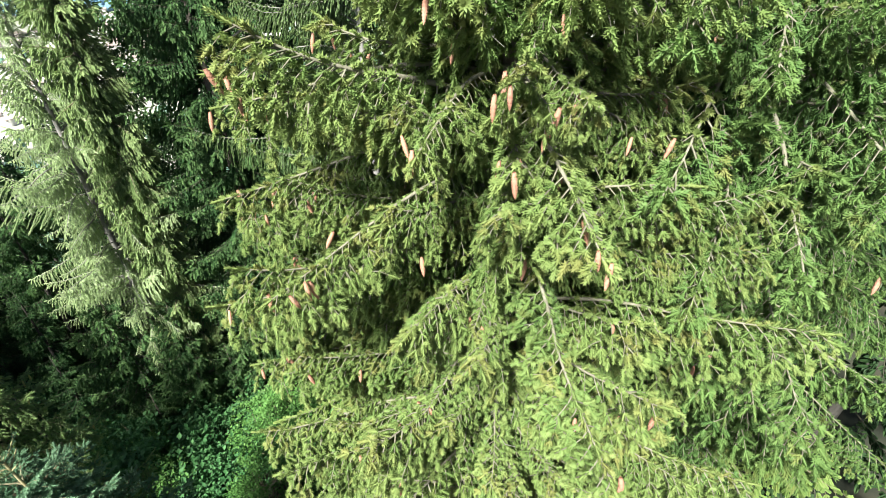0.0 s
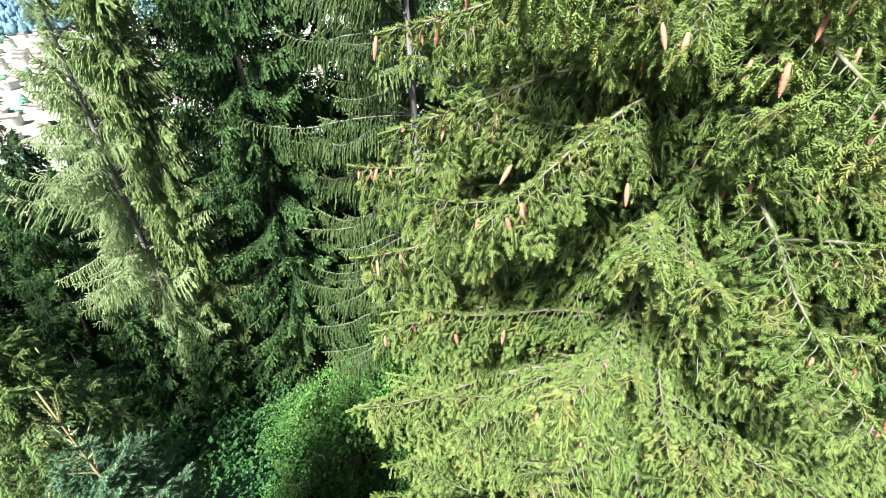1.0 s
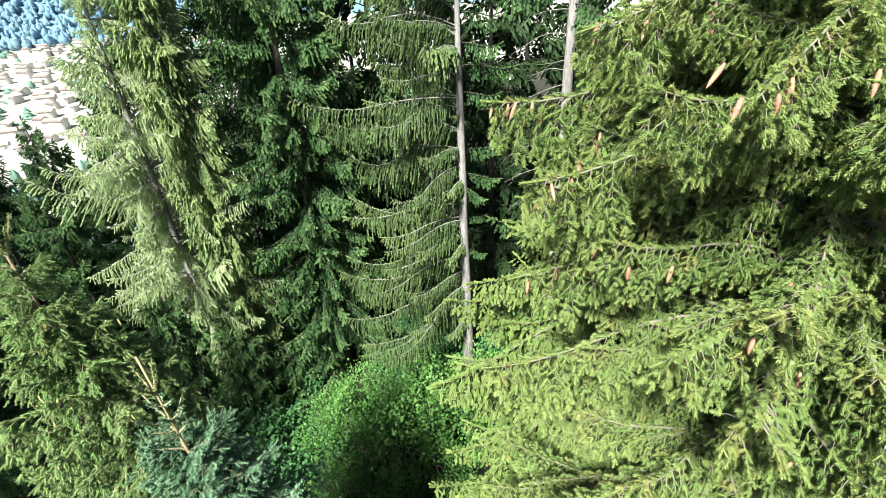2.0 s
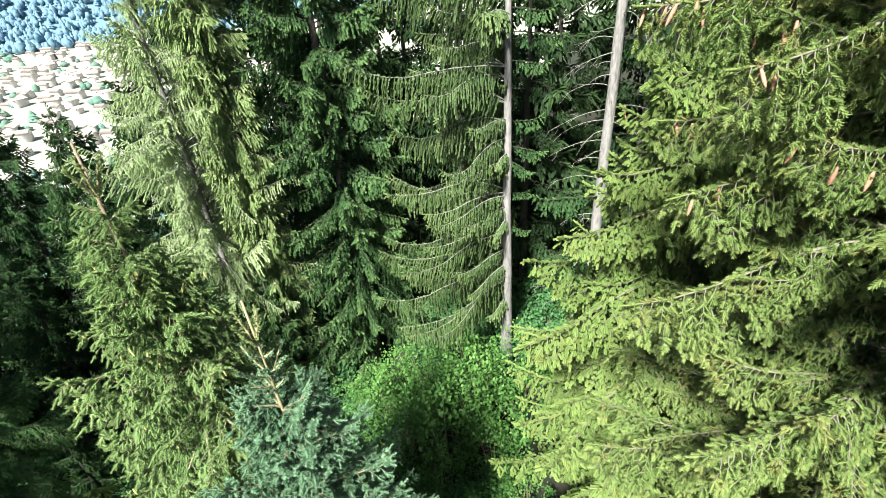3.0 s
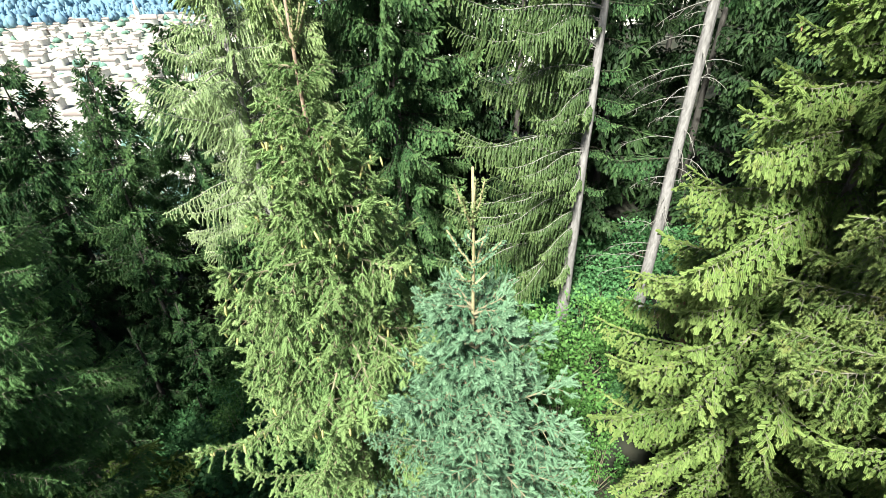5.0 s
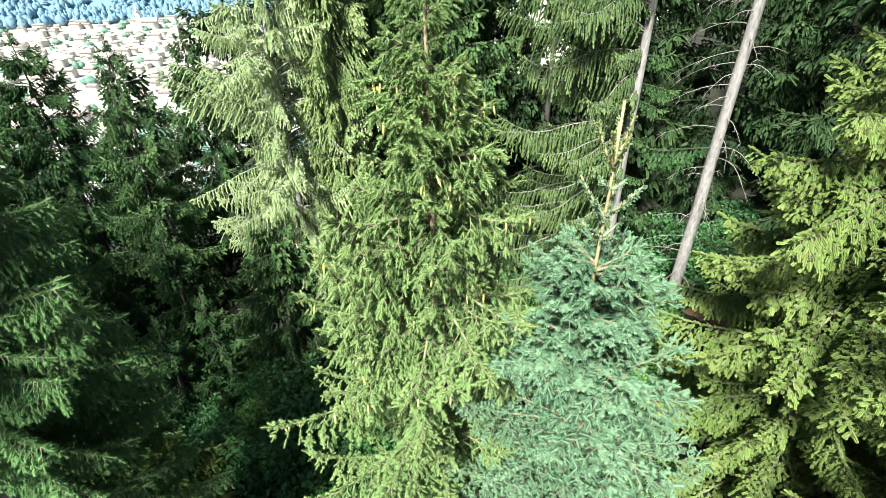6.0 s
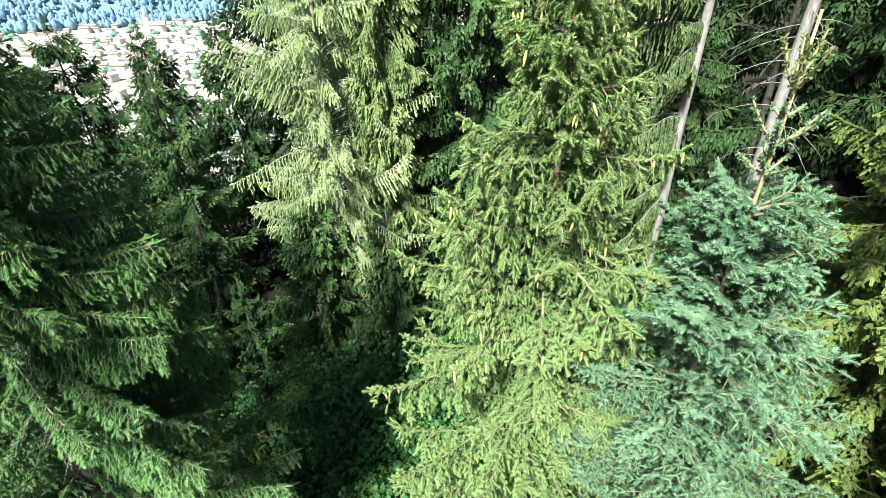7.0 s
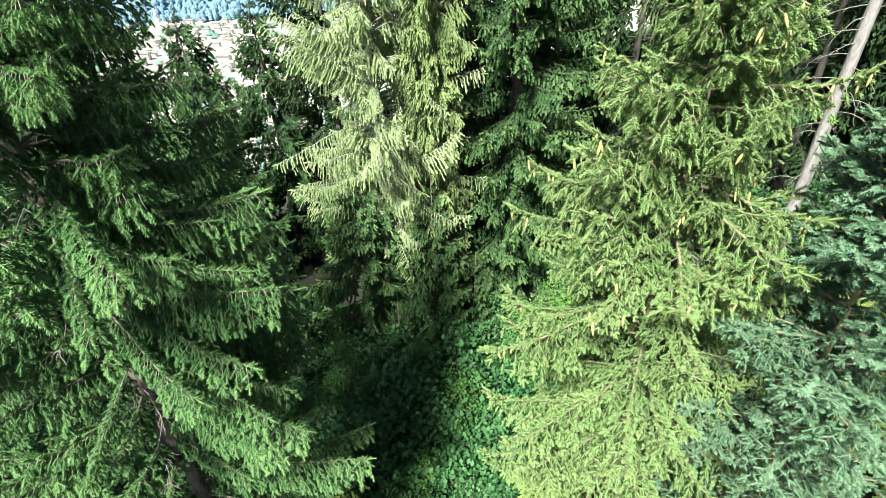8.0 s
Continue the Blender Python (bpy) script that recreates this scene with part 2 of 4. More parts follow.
def branch_mesh(name, rng, L, mats, pitch=(0, -10, 5), twigs=24, twig_len=0.4, spread=55, droop=2.0, gap=0.045, shoot=(0.08, 0.014), fan=45, lod=0, bare=0.15, axis_r=0.011, lift=0.0, sub=0, inner=0.35, hang=4.0, full=0.12, top=0.9, sleeve=0.0, ragged=(0.7, 1.15)):
    """One bough growing along +x from the origin: axis, side twigs, needled shoots. Returns the mesh and places for cones."""
    soup, K = Soup(), 9
    us = np.linspace(0, 1, K)
    pit = np.radians(np.interp(us, [0, 0.5, 1], pitch))
    yaw = np.cumsum(rng.normal(0, 0.045, K))
    d = np.stack([np.cos(pit) * np.cos(yaw), np.cos(pit) * np.sin(yaw), np.sin(pit)], -1)
    ax = np.concatenate([[[0, 0, 0]], np.cumsum(d[:-1] * L / (K - 1), 0)])
    soup.add(*tube(ax, axis_r * (1.05 - us) + 0.0025, 5), 1, 0.0)

    def at(u):
        return np.array([np.interp(u, us, ax[:, i]) for i in range(3)]), unit(np.array([np.interp(u, us, d[:, i]) for i in range(3)]))

    P, W, LN, RD, FR, cones = [], [], [], [], [], []

    def strand(p, w, length, u, side, lvl, drp):
        steps = max(2, int(length / gap))
        st = length / steps
        pts = [p]
        for i in range(steps):
            v = (i + 1) / steps
            w = unit(w + np.array([0, 0, -1.0]) * drp * st * 2.2 + rng.normal(0, 0.10, 3))
            p = p + w * st
            pts.append(p)
            lat = unit(np.cross(w, (0, 0, 1.0)) + rng.normal(0, 0.25, 3))
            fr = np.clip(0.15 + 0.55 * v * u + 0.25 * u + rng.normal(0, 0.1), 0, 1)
            if v < 0.12 and lvl == 0 and u < inner:
                continue
            if sleeve and v > 0.1:
                P.append(p - w * st * 0.9)
                W.append(w + rng.normal(0, 0.08, 3))
                LN.append(st * sleeve)
                RD.append(shoot[1] * rng.uniform(0.85, 1.1) * (1.08 - 0.22 * v))
                FR.append(fr * 0.9)
            for sgn in ((1 if i % 2 else -1,) if sleeve else (1, -1) if fan else (rng.choice([1, -1]),)):
                if rng.random() < 0.14:
                    continue
                a = radians((fan or 25) * rng.uniform(0.45, 1.4))
                P.append(p)
                W.append(w * math.cos(a) + lat * sgn * math.sin(a) + np.array([0, 0, lift - 0.16 * min(drp, hang)]) + rng.normal(0, 0.22, 3))
                LN.append(shoot[0] * rng.uniform(0.5, 1.35) * (1.05 - 0.35 * v))
                RD.append(shoot[1] * rng.uniform(0.85, 1.15))
                FR.append(fr)
            if sub and lvl == 0 and i % sub == sub - 1 and v < 0.85:
                for sgn in (1, -1):
                    strand(p, unit(w + lat * sgn * 1.1), length * (1 - v) * 0.75 + 0.05, u, sgn, 1, drp)
        P.append(p); W.append(w); LN.append(shoot[0] * rng.uniform(0.9, 1.4)); RD.append(shoot[1]); FR.append(min(1, 0.3 + 0.6 * u))
        pts = np.array(pts)[:: max(1, steps // 4)]
        if len(pts) > 1:
            soup.add(*tube(pts, np.linspace(axis_r * 0.28 + 0.001, 0.0012, len(pts)), 3), 1, 0.0)
        return p

    for i in range(twigs):
        u = bare + (1 - bare) * (i + 0.5 + rng.uniform(-0.3, 0.3)) / twigs
        p, w = at(u)
        side = 1 if i % 2 else -1
        lat = unit(np.cross(w, (0, 0, 1.0))) * side
        a = radians(spread * rng.uniform(0.8, 1.2) * (1.1 - 0.35 * u))
        ln = twig_len * min(1.0, (1.04 - u) * 2.4 + full) * min(1.0, 0.55 + u * 1.4) * rng.uniform(*ragged)
        end = strand(p, w * math.cos(a) + lat * math.sin(a) + np.array([0, 0, rng.uniform(-0.15, 0.25) + lift]), ln, u, side, 0, droop * rng.uniform(0.75, 1.2))
        if u > 0.55:
            cones.append(end)
    p, w = at(1.0)
    n = max(3, int(L * (1 - bare) / gap * top))
    for i in range(n):
        u = bare + (1 - bare) * (i + rng.random()) / n
        q, w = at(u)
        lat = unit(np.cross(w, (0, 0, 1.0)))
        P.append(q); W.append(w + lat * rng.uniform(-1, 1) + np.array([0, 0, rng.uniform(-0.2, 0.7)])); LN.append(shoot[0] * rng.uniform(0.6, 1.0)); RD.append(shoot[1]); FR.append(np.clip(0.2 + 0.7 * u, 0, 1))
    P.append(ax[-1]); W.append(d[-1]); LN.append(shoot[0] * 1.5); RD.append(shoot[1] * 1.1); FR.append(1.0)
    cones += [ax[-1], at(0.93)[0], at(0.86)[0]]
    put_shoots(soup, np.array(P), np.array(W), np.array(LN), np.array(RD), np.array(FR), lod, rng)
    return soup.mesh(name, mats), cones


def cone_mesh(name, mat):
    """A hanging spruce cone 1 long with overlapping scales, top at the origin."""
    s, v, t = Soup(), [], []
    rows, sides = 11, 9
    for i in range(rows):
        u = i / (rows - 1)
        r = 0.115 * math.sin(math.pi * min(1, 0.12 + 0.86 * u)) ** 0.6
        for lip in (0.82, 1.1):
            z = -u - (0.035 if lip > 1 else 0)
            for k in range(sides):
                a = 2 * math.pi * (k + 0.5 * (i % 2)) / sides
                v.append((r * lip * math.cos(a), r * lip * math.sin(a), z))
    for i in range(rows * 2 - 1):
        for k in range(sides):
            a, b = i * sides + k, i * sides + (k + 1) % sides
            t += [[a, b, b + sides], [a, b + sides, a + sides]]
    s.add(v, t, 0, 0.5)
    return s.mesh(name, [mat])


# ---- ground ----
VS, VC = Vector((-0.58, 0.815)), Vector((0.815, 0.58))


def ground_z(x, y):
    s, c = -0.58 * x + 0.815 * y, 0.815 * x + 0.58 * y
    sn, cn = min(max(s, -60.0), 26.0), min(max(c, -45.0), 45.0)
    xx, yy = -0.58 * sn + 0.815 * cn, 0.815 * sn + 0.58 * cn
    near = 1.0 + 0.2 * xx + 0.05 * (yy - 9) + 0.18 * math.sin(x * 0.9 + y * 0.4) + 0.12 * math.sin(y * 1.3 - x * 0.5)
    if s <= 26:
        return near
    fall = near - 0.42 * (s - 26)
    floor = -98 + 0.052 * (s - 440)
    if s > 1180:
        floor += 0.5 * (s - 1180) - 0.00006 * (s - 1180) ** 2
    k = min(1.0, max(0.0, (s - 250) / 60))
    return max(fall, floor) * (1 - k) + floor * k if s < 310 else floor


def ground_sheet():
    ss = np.concatenate([np.arange(-60, 40, 1.5), np.arange(40, 340, 10), np.arange(340, 1700, 40), np.arange(1700, 4300, 170)])
    cs = np.concatenate([np.arange(-3000, -300, 180), np.arange(-300, -46, 22), np.arange(-46, 46, 1.5), np.arange(46, 300, 22), np.arange(300, 3001, 180)])
    v = [(-0.58 * s + 0.815 * c, 0.815 * s + 0.58 * c, ground_z(-0.58 * s + 0.815 * c, 0.815 * s + 0.58 * c)) for s in ss for c in cs]
    w = len(cs)
    t, m = [], []
    for i in range(len(ss) - 1):
        for j in range(w - 1):
            a = i * w + j
            t += [[a, a + 1, a + w + 1], [a, a + w + 1, a + w]]
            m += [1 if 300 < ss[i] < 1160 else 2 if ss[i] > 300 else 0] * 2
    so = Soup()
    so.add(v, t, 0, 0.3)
    # The slope beyond the village takes the haze-blue woods colour too.
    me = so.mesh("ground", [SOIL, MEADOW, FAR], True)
    me.polygons.foreach_set("material_index", m)
    return tagged(new("ground", me), "sloping forest floor of brown needle litter and soil", "ground", kind="structure")


ground_sheet()

# ---- trees ----


def part(name, mesh, parent, m=None, label=""):
    ob = new(name, mesh)
    ob.parent = parent
    if m is not None:
        ob.matrix_local = m
    return tagged(ob, label) if label else ob


def boughs(seed, needles, lengths, lod, twig=TWIG, copies=3, **kw):
    """Bough meshes of several lengths, a few of each."""
    rng = np.random.default_rng(seed)
    out = []
    for L in lengths:
        k = dict(kw)
        k["twigs"] = max(5, int(kw.get("twigs", 24) * (0.35 + 0.65 * L / max(lengths))))
        k["twig_len"] = kw.get("twig_len", 0.4) * (0.35 + 0.65 * L / max(lengths))
        kinds = []
        for _ in range(copies):
            k["pitch"] = tuple(a + rng.normal(0, w) for a, w in zip(kw["pitch"], (4, 5, 9)))
            kinds.append(branch_mesh("bough", rng, L, [NEEDLE[needles], twig], lod=lod, **k))
        out.append((L, kinds))
    return out


def trunk_mesh(h, r0, r1, bark, rng, sides=10, wob=0.02):
    zs = np.linspace(0, h, 16)
    pts = np.stack([np.cumsum(rng.normal(0, wob, 16)) * 0.5, np.cumsum(rng.normal(0, wob, 16)) * 0.5, zs], -1)
    pts[:, :2] -= pts[:, :2] * (zs / h)[:, None] * 0.5
    rad = np.interp(zs / h, [0, 0.03, 0.1, 1], [r0 * 1.5, r0 * 1.15, r0, r1])
    s = Soup()
    s.add(*tube(pts, rad, sides, True, 0.05, rng), 0, 0.2)
    return s.mesh("trunk", [bark], True), pts


def conifer(name, x, y, top, profile, sets, label, seed, bark=BARK, r0=0.14, spacing=0.42, per=5, tilt=((0, -8), (1, 28)), first=1.2, low=None, low_z=-99, cones=(), lean=(0, 0), group="forest conifers", leader=0.5, candles=False, lopsided=None, vary=(0.72, 1.12), dead=(), thin=None, aimed=(), wild=5.0):
    """A conifer: trunk, boughs in loose whorls, cones. profile: (height above the sea of the bough, reach)."""
    rng = np.random.default_rng(seed)
    z0 = ground_z(x, y) - 0.08
    tree = tagged(new(name), label, "tree", group)
    tree.location = (x, y, z0)
    h = top - z0
    tm, tp = trunk_mesh(h, r0, 0.008, bark, rng)
    part("trunk", tm, tree)
    pz, pr = [p[0] for p in profile], [p[1] for p in profile]
    z, az = first, rng.random() * 6.28
    while z < h - leader:
        reach = np.interp(z + z0, pz, pr)
        k = per if reach > 0.35 else max(3, per - 1)
        use = low if low and z + z0 < low_z else sets
        for i in range(k):
            a = az + 2 * math.pi * i / k + rng.normal(0, 0.32)
            ln = reach * rng.uniform(*vary)
            if lopsided:
                ln *= np.interp(math.degrees(a) % 360, [q[0] for q in lopsided], [q[1] for q in lopsided])
            zz = z + rng.uniform(-0.4, 0.4) * spacing
            if zz > h - leader * 0.8 or ln < 0.1:
                continue
            if thin and thin[0] < math.degrees(a) % 360 < thin[1] and rng.random() < thin[2]:
                continue
            L, ms = min(use, key=lambda q: abs(math.log(q[0] / ln)))
            me, tips = ms[rng.integers(len(ms))]
            t = np.interp(zz / h, [q[0] for q in tilt], [q[1] for q in tilt]) + rng.normal(0, wild)
            c = [np.interp(zz, tp[:, 2], tp[:, j]) for j in (0, 1)]
            m = pose(c[0], c[1], zz, 0, 0, math.degrees(a)) @ pose(0, 0, 0, rng.normal(0, 9), -t, 0) @ Matrix.Scale(ln / L, 4)
            bough = part("branch", me, tree, m)
            for lo, hi, chance, size, cme, most in cones:
                if lo < zz + z0 < hi and rng.random() < chance:
                    for q in (rng.permutation(len(tips)) if most < 5 else np.arange(len(tips))[::-1])[: rng.integers(1, most + 1)]:
                        e = m @ Vector(tips[q]) + Vector(rng.normal(0, 0.025, 3) * (1, 1, 0.4))
                        part("cone", cme, bough, m.inverted() @ pose(e.x, e.y, e.z - 0.01, rng.normal(0, 9), rng.normal(0, 9), rng.uniform(0, 360)) @ Matrix.Scale(size * rng.uniform(0.8, 1.15), 4))
        az += 0.9 + rng.random() * 0.5
        z += spacing * rng.uniform(0.8, 1.2) * (0.42 + 0.58 * min(1, reach / 1.0)) * (2.1 if low and z + z0 < low_z else 1.0)
    for tx, ty, tz, rise in aimed:
        out = Vector((tx - x, ty - y))
        zz = min(tz - z0 - rise * out.length, h - 0.3)
        c = [np.interp(zz, tp[:, 2], tp[:, j]) for j in (0, 1)]
        v = Vector((tx - x - c[0], ty - y - c[1], tz - z0 - zz))
        L, ms = min(sets, key=lambda q: abs(math.log(q[0] / v.length)))
        me, tips = ms[rng.integers(len(ms))]
        e = Vector(tips[-3])
        turn = math.degrees(math.atan2(v.y, v.x) - math.atan2(e.y, e.x))
        up = math.degrees(math.atan2(v.z, v.xy.length) - math.atan2(e.z, e.xy.length))
        m = pose(c[0], c[1], zz, 0, 0, turn) @ pose(0, 0, 0, 0, -up, 0) @ Matrix.Scale(v.length / e.length, 4)
        bough = part("branch", me, tree, m)
        for lo, hi, chance, size, cme, most in cones:
            if lo < tz < hi and rng.random() < chance * 2.2:
                for q in range(rng.integers(2, most + 2)):
                    e = m @ Vector(tips[-1 - q % 3]) + Vector(rng.normal(0, 0.04, 3) * (1, 1, 0.3))
                    part("cone", cme, bough, m.inverted() @ pose(e.x, e.y, e.z - 0.01, rng.normal(0, 9), rng.normal(0, 9), rng.uniform(0, 360)) @ Matrix.Scale(size * rng.uniform(0.8, 1.15), 4))
    for lo, hi, n in dead:
        for i in range(n):
            zz = rng.uniform(lo, hi) - z0
            c = [np.interp(zz, tp[:, 2], tp[:, j]) for j in (0, 1)]
            part("dead_branch", DEAD[rng.integers(len(DEAD))], tree, pose(c[0], c[1], zz, 0, 0, rng.uniform(0, 360)) @ pose(0, 0, 0, 0, rng.uniform(-15, 30), 0) @ Matrix.Scale(rng.uniform(0.6, 1.2), 4), "dry grey lichen-covered twig")
    L, ms = sets[0]
    if candles:
        rows = [(h - 0.42, 0.30, 5, 56, "candle"), (h - 0.58, 0.11, 3, 30, candles), (h - 0.76, 0.32, 5, 46, candles), (h - 0.9, 0.2, 5, 24, candles)][: 4 if leader > 0.7 else 1]
        for zz, ln, k, up, needle in rows:
            for i in range(k):
                so = Soup()
                p = np.array([(0, 0, 0), (0.5, 0, 0.04), (1, 0, 0.14)]) * ln
                so.add(*tube(p, [0.010, 0.009, 0.006], 5), 1, 0)
                n = int(260 * ln)
                u = rng.random(n)
                put_shoots(so, np.stack([u * ln, 0 * u, 0.14 * ln * u * u], -1), np.stack([0.6 + 0 * u, rng.normal(0, 0.6, n), rng.normal(0.1, 0.6, n)], -1), np.full(n, 0.026), np.full(n, 0.005), np.full(n, 0.8), 1, rng)
                part("branch", so.mesh("candle", [NEEDLE[needle], GOLD_TWIG]), tree, pose(tp[-1][0], tp[-1][1], zz + rng.uniform(-0.03, 0.03), 0, 0, i * 360 / k + rng.uniform(-20, 20)) @ pose(0, 0, 0, 0, -up - rng.uniform(-10, 14), 0), "bare upright golden shoot")
    elif leader:
        for i in range(4):
            me, tips = ms[i % len(ms)]
            part("branch", me, tree, pose(0, 0, h - leader * 0.85, 0, 0, i * 95 + 20) @ pose(0, 0, 0, 0, -50, 0) @ Matrix.Scale(leader * 0.4 / L, 4))
        me, tips = ms[0]
        part("leader", me, tree, pose(tp[-1][0], tp[-1][1], h - leader, 0, -88, 0) @ Matrix.Diagonal((leader / L, leader * 0.4 / L, leader * 0.4 / L, 1)))
    return tree


def dead_twig(seed):
    """A dry forked twig about 0.5 long, growing along +x."""
    rng = np.random.default_rng(seed)
    s = Soup()
    p = np.stack([np.linspace(0, 0.5, 7), np.cumsum(rng.normal(0, 0.018, 7)), -np.linspace(0, 0.14, 7) + np.cumsum(rng.normal(0, 0.012, 7))], -1)
    s.add(*tube(p, np.linspace(0.007, 0.002, 7), 5), 0, 0)
    for k in range(16):
        q = p[rng.integers(1, 7)]
        e = q + np.array([rng.uniform(0.02, 0.14), rng.uniform(-0.12, 0.12), rng.uniform(-0.16, 0.03)])
        s.add(*tube([q, (q + e) / 2 + rng.normal(0, 0.012, 3), e], [0.003, 0.0025, 0.0012], 4), 0, 0)
    return s.mesh("dead_twig", [GREY_TWIG])


DEAD = [dead_twig(k) for k in range(4)]
RED, PALE = cone_mesh("cone", CONE_RED), cone_mesh("cone", CONE_PALE)

ripe = boughs(11, "ripe", (0.5, 1.0, 1.6), 0, TIP_TWIG, copies=3, twigs=52, twig_len=0.30, pitch=(12, -12, 4), droop=6.0, shoot=(0.047, 0.0185), gap=0.042, spread=62, sub=3, bare=0.06, fan=52, hang=3.0, full=0.42, top=1.5, axis_r=0.012, ragged=(0.35, 1.25))
ripe_low = boughs(12, "fresh", (1.2, 2.2), 1, twigs=26, twig_len=0.6, pitch=(0, -22, -8), droop=2.6, shoot=(0.12, 0.024), gap=0.09, spread=58, sub=4)
fresh = boughs(13, "fresh", (0.6, 1.4, 2.4), 1, TIP_TWIG, axis_r=0.012, copies=4, twigs=42, twig_len=0.46, pitch=(4, -18, 16), droop=4.0, shoot=(0.066, 0.016), gap=0.052, spread=60, sub=3, bare=0.08, fan=46, hang=4.0, top=1.8, ragged=(0.45, 1.25))
mid = boughs(22, "mid", (0.8, 1.4, 2.2), 0, TIP_TWIG, copies=3, twigs=48, twig_len=0.40, pitch=(2, -22, -6), droop=5.0, shoot=(0.058, 0.0205), gap=0.054, spread=60, sub=3, bare=0.08, fan=52, hang=3.0, top=1.4, axis_r=0.012, ragged=(0.4, 1.25))
young = boughs(14, "young", (0.3, 0.7, 1.4), 0, copies=3, twigs=30, twig_len=0.30, pitch=(8, -10, 28), droop=5.0, shoot=(0.054, 0.0185), gap=0.046, spread=56, sub=3, bare=0.06, fan=46, hang=3.5, top=2.0, ragged=(0.4, 1.3))
blue = boughs(15, "blue", (0.3, 0.7, 1.3), 0, copies=3, twigs=20, twig_len=0.30, pitch=(10, 0, 34), droop=1.6, shoot=(0.052, 0.0205), gap=0.048, spread=54, lift=0.05, sub=3, bare=0.08, fan=48, top=2.0, ragged=(0.45, 1.2))
shaggy = boughs(16, "deep", (0.7, 1.4, 2.0), 0, TIP_TWIG, copies=3, twigs=62, twig_len=0.32, pitch=(4, -10, 12), droop=8.0, shoot=(0.06, 0.0195), gap=0.05, spread=62, fan=42, bare=0.12, sub=4, hang=4.0, full=0.5, top=2.2, axis_r=0.010, ragged=(0.45, 1.2))
weep = boughs(17, "grey", (0.8, 1.6, 2.4, 3.0), 2, GREY_TWIG, copies=5, twigs=80, twig_len=0.6, pitch=(8, -26, 26), droop=8.0, shoot=(0.068, 0.0145), gap=0.058, spread=60, fan=38, bare=0.1, sleeve=1.1, ragged=(0.25, 1.3))
larch = boughs(18, "larch", (0.8, 1.5, 2.4), 2, GREY_TWIG, copies=5, twigs=50, twig_len=0.46, pitch=(16, -12, 2), droop=6.5, shoot=(0.06, 0.0125), gap=0.055, spread=70, fan=40, bare=0.2, axis_r=0.014, sleeve=1.1, ragged=(0.15, 1.4))
string = boughs(19, "moss", (0.6, 1.2), 2, copies=5, twigs=36, twig_len=0.5, pitch=(10, -20, -30), droop=7.0, shoot=(0.068, 0.0145), gap=0.058, spread=70, fan=38, bare=0.1, sub=4, sleeve=1.1, ragged=(0.3, 1.3))
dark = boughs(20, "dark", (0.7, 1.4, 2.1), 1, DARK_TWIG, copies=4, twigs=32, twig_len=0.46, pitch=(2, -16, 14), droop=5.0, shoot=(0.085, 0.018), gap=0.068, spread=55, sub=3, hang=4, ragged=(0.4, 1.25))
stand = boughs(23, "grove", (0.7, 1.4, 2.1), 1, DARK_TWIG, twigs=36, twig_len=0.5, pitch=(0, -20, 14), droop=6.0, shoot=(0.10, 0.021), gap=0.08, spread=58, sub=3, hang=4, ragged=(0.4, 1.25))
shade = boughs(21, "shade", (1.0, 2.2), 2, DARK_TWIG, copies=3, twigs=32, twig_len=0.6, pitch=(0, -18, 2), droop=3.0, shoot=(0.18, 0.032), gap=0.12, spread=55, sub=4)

conifer("spruce_tree", 0.33, 2.3, 13.4, [(0, 2.3), (8.2, 1.75), (10.0, 1.6), (11.3, 1.35), (13.4, 0.2)], ripe, "tall spruce with yellow-green drooping boughs and pinkish cones", 1, r0=0.13, spacing=0.235, per=10, vary=(0.45, 1.05), lopsided=[(0, 1.05), (150, 1), (185, 1.1), (225, 0.86), (270, 0.62), (310, 0.85), (335, 1.05), (360, 1.05)], low=fresh, low_z=6.2, cones=((9.6, 13.5, 0.4, 0.105, RED, 4), (7.5, 9.6, 0.2, 0.10, RED, 3)), dead=((8.0, 12.0, 30),), thin=(234, 246, 0.4), group="near spruces",
        aimed=[(-1.15, 2.47, 11.35, -0.1), (-1.15, 2.19, 10.94, -0.15), (-1.37, 2.17, 10.23, -0.15), (0.54, 1.61, 11.55, -0.25), (-0.09, 1.56, 11.38, -0.2), (0.31, 1.70, 11.28, -0.3), (0.56, 1.34, 11.05, -0.5), (0.69, 1.08, 10.04, -0.7), (1.12, 2.12, 11.23, -0.3), (0.12, 1.63, 10.44, -0.4), (-0.22, 1.59, 9.79, -0.3), (-0.76, 1.56, 10.75, -0.25), (-1.55, 2.38, 8.70, -0.2), (-1.38, 2.40, 9.48, -0.15), (-1.48, 2.99, 10.45, -0.1), (-1.24, 3.0, 9.75, -0.15), (0.23, 1.50, 9.34, -0.5)])
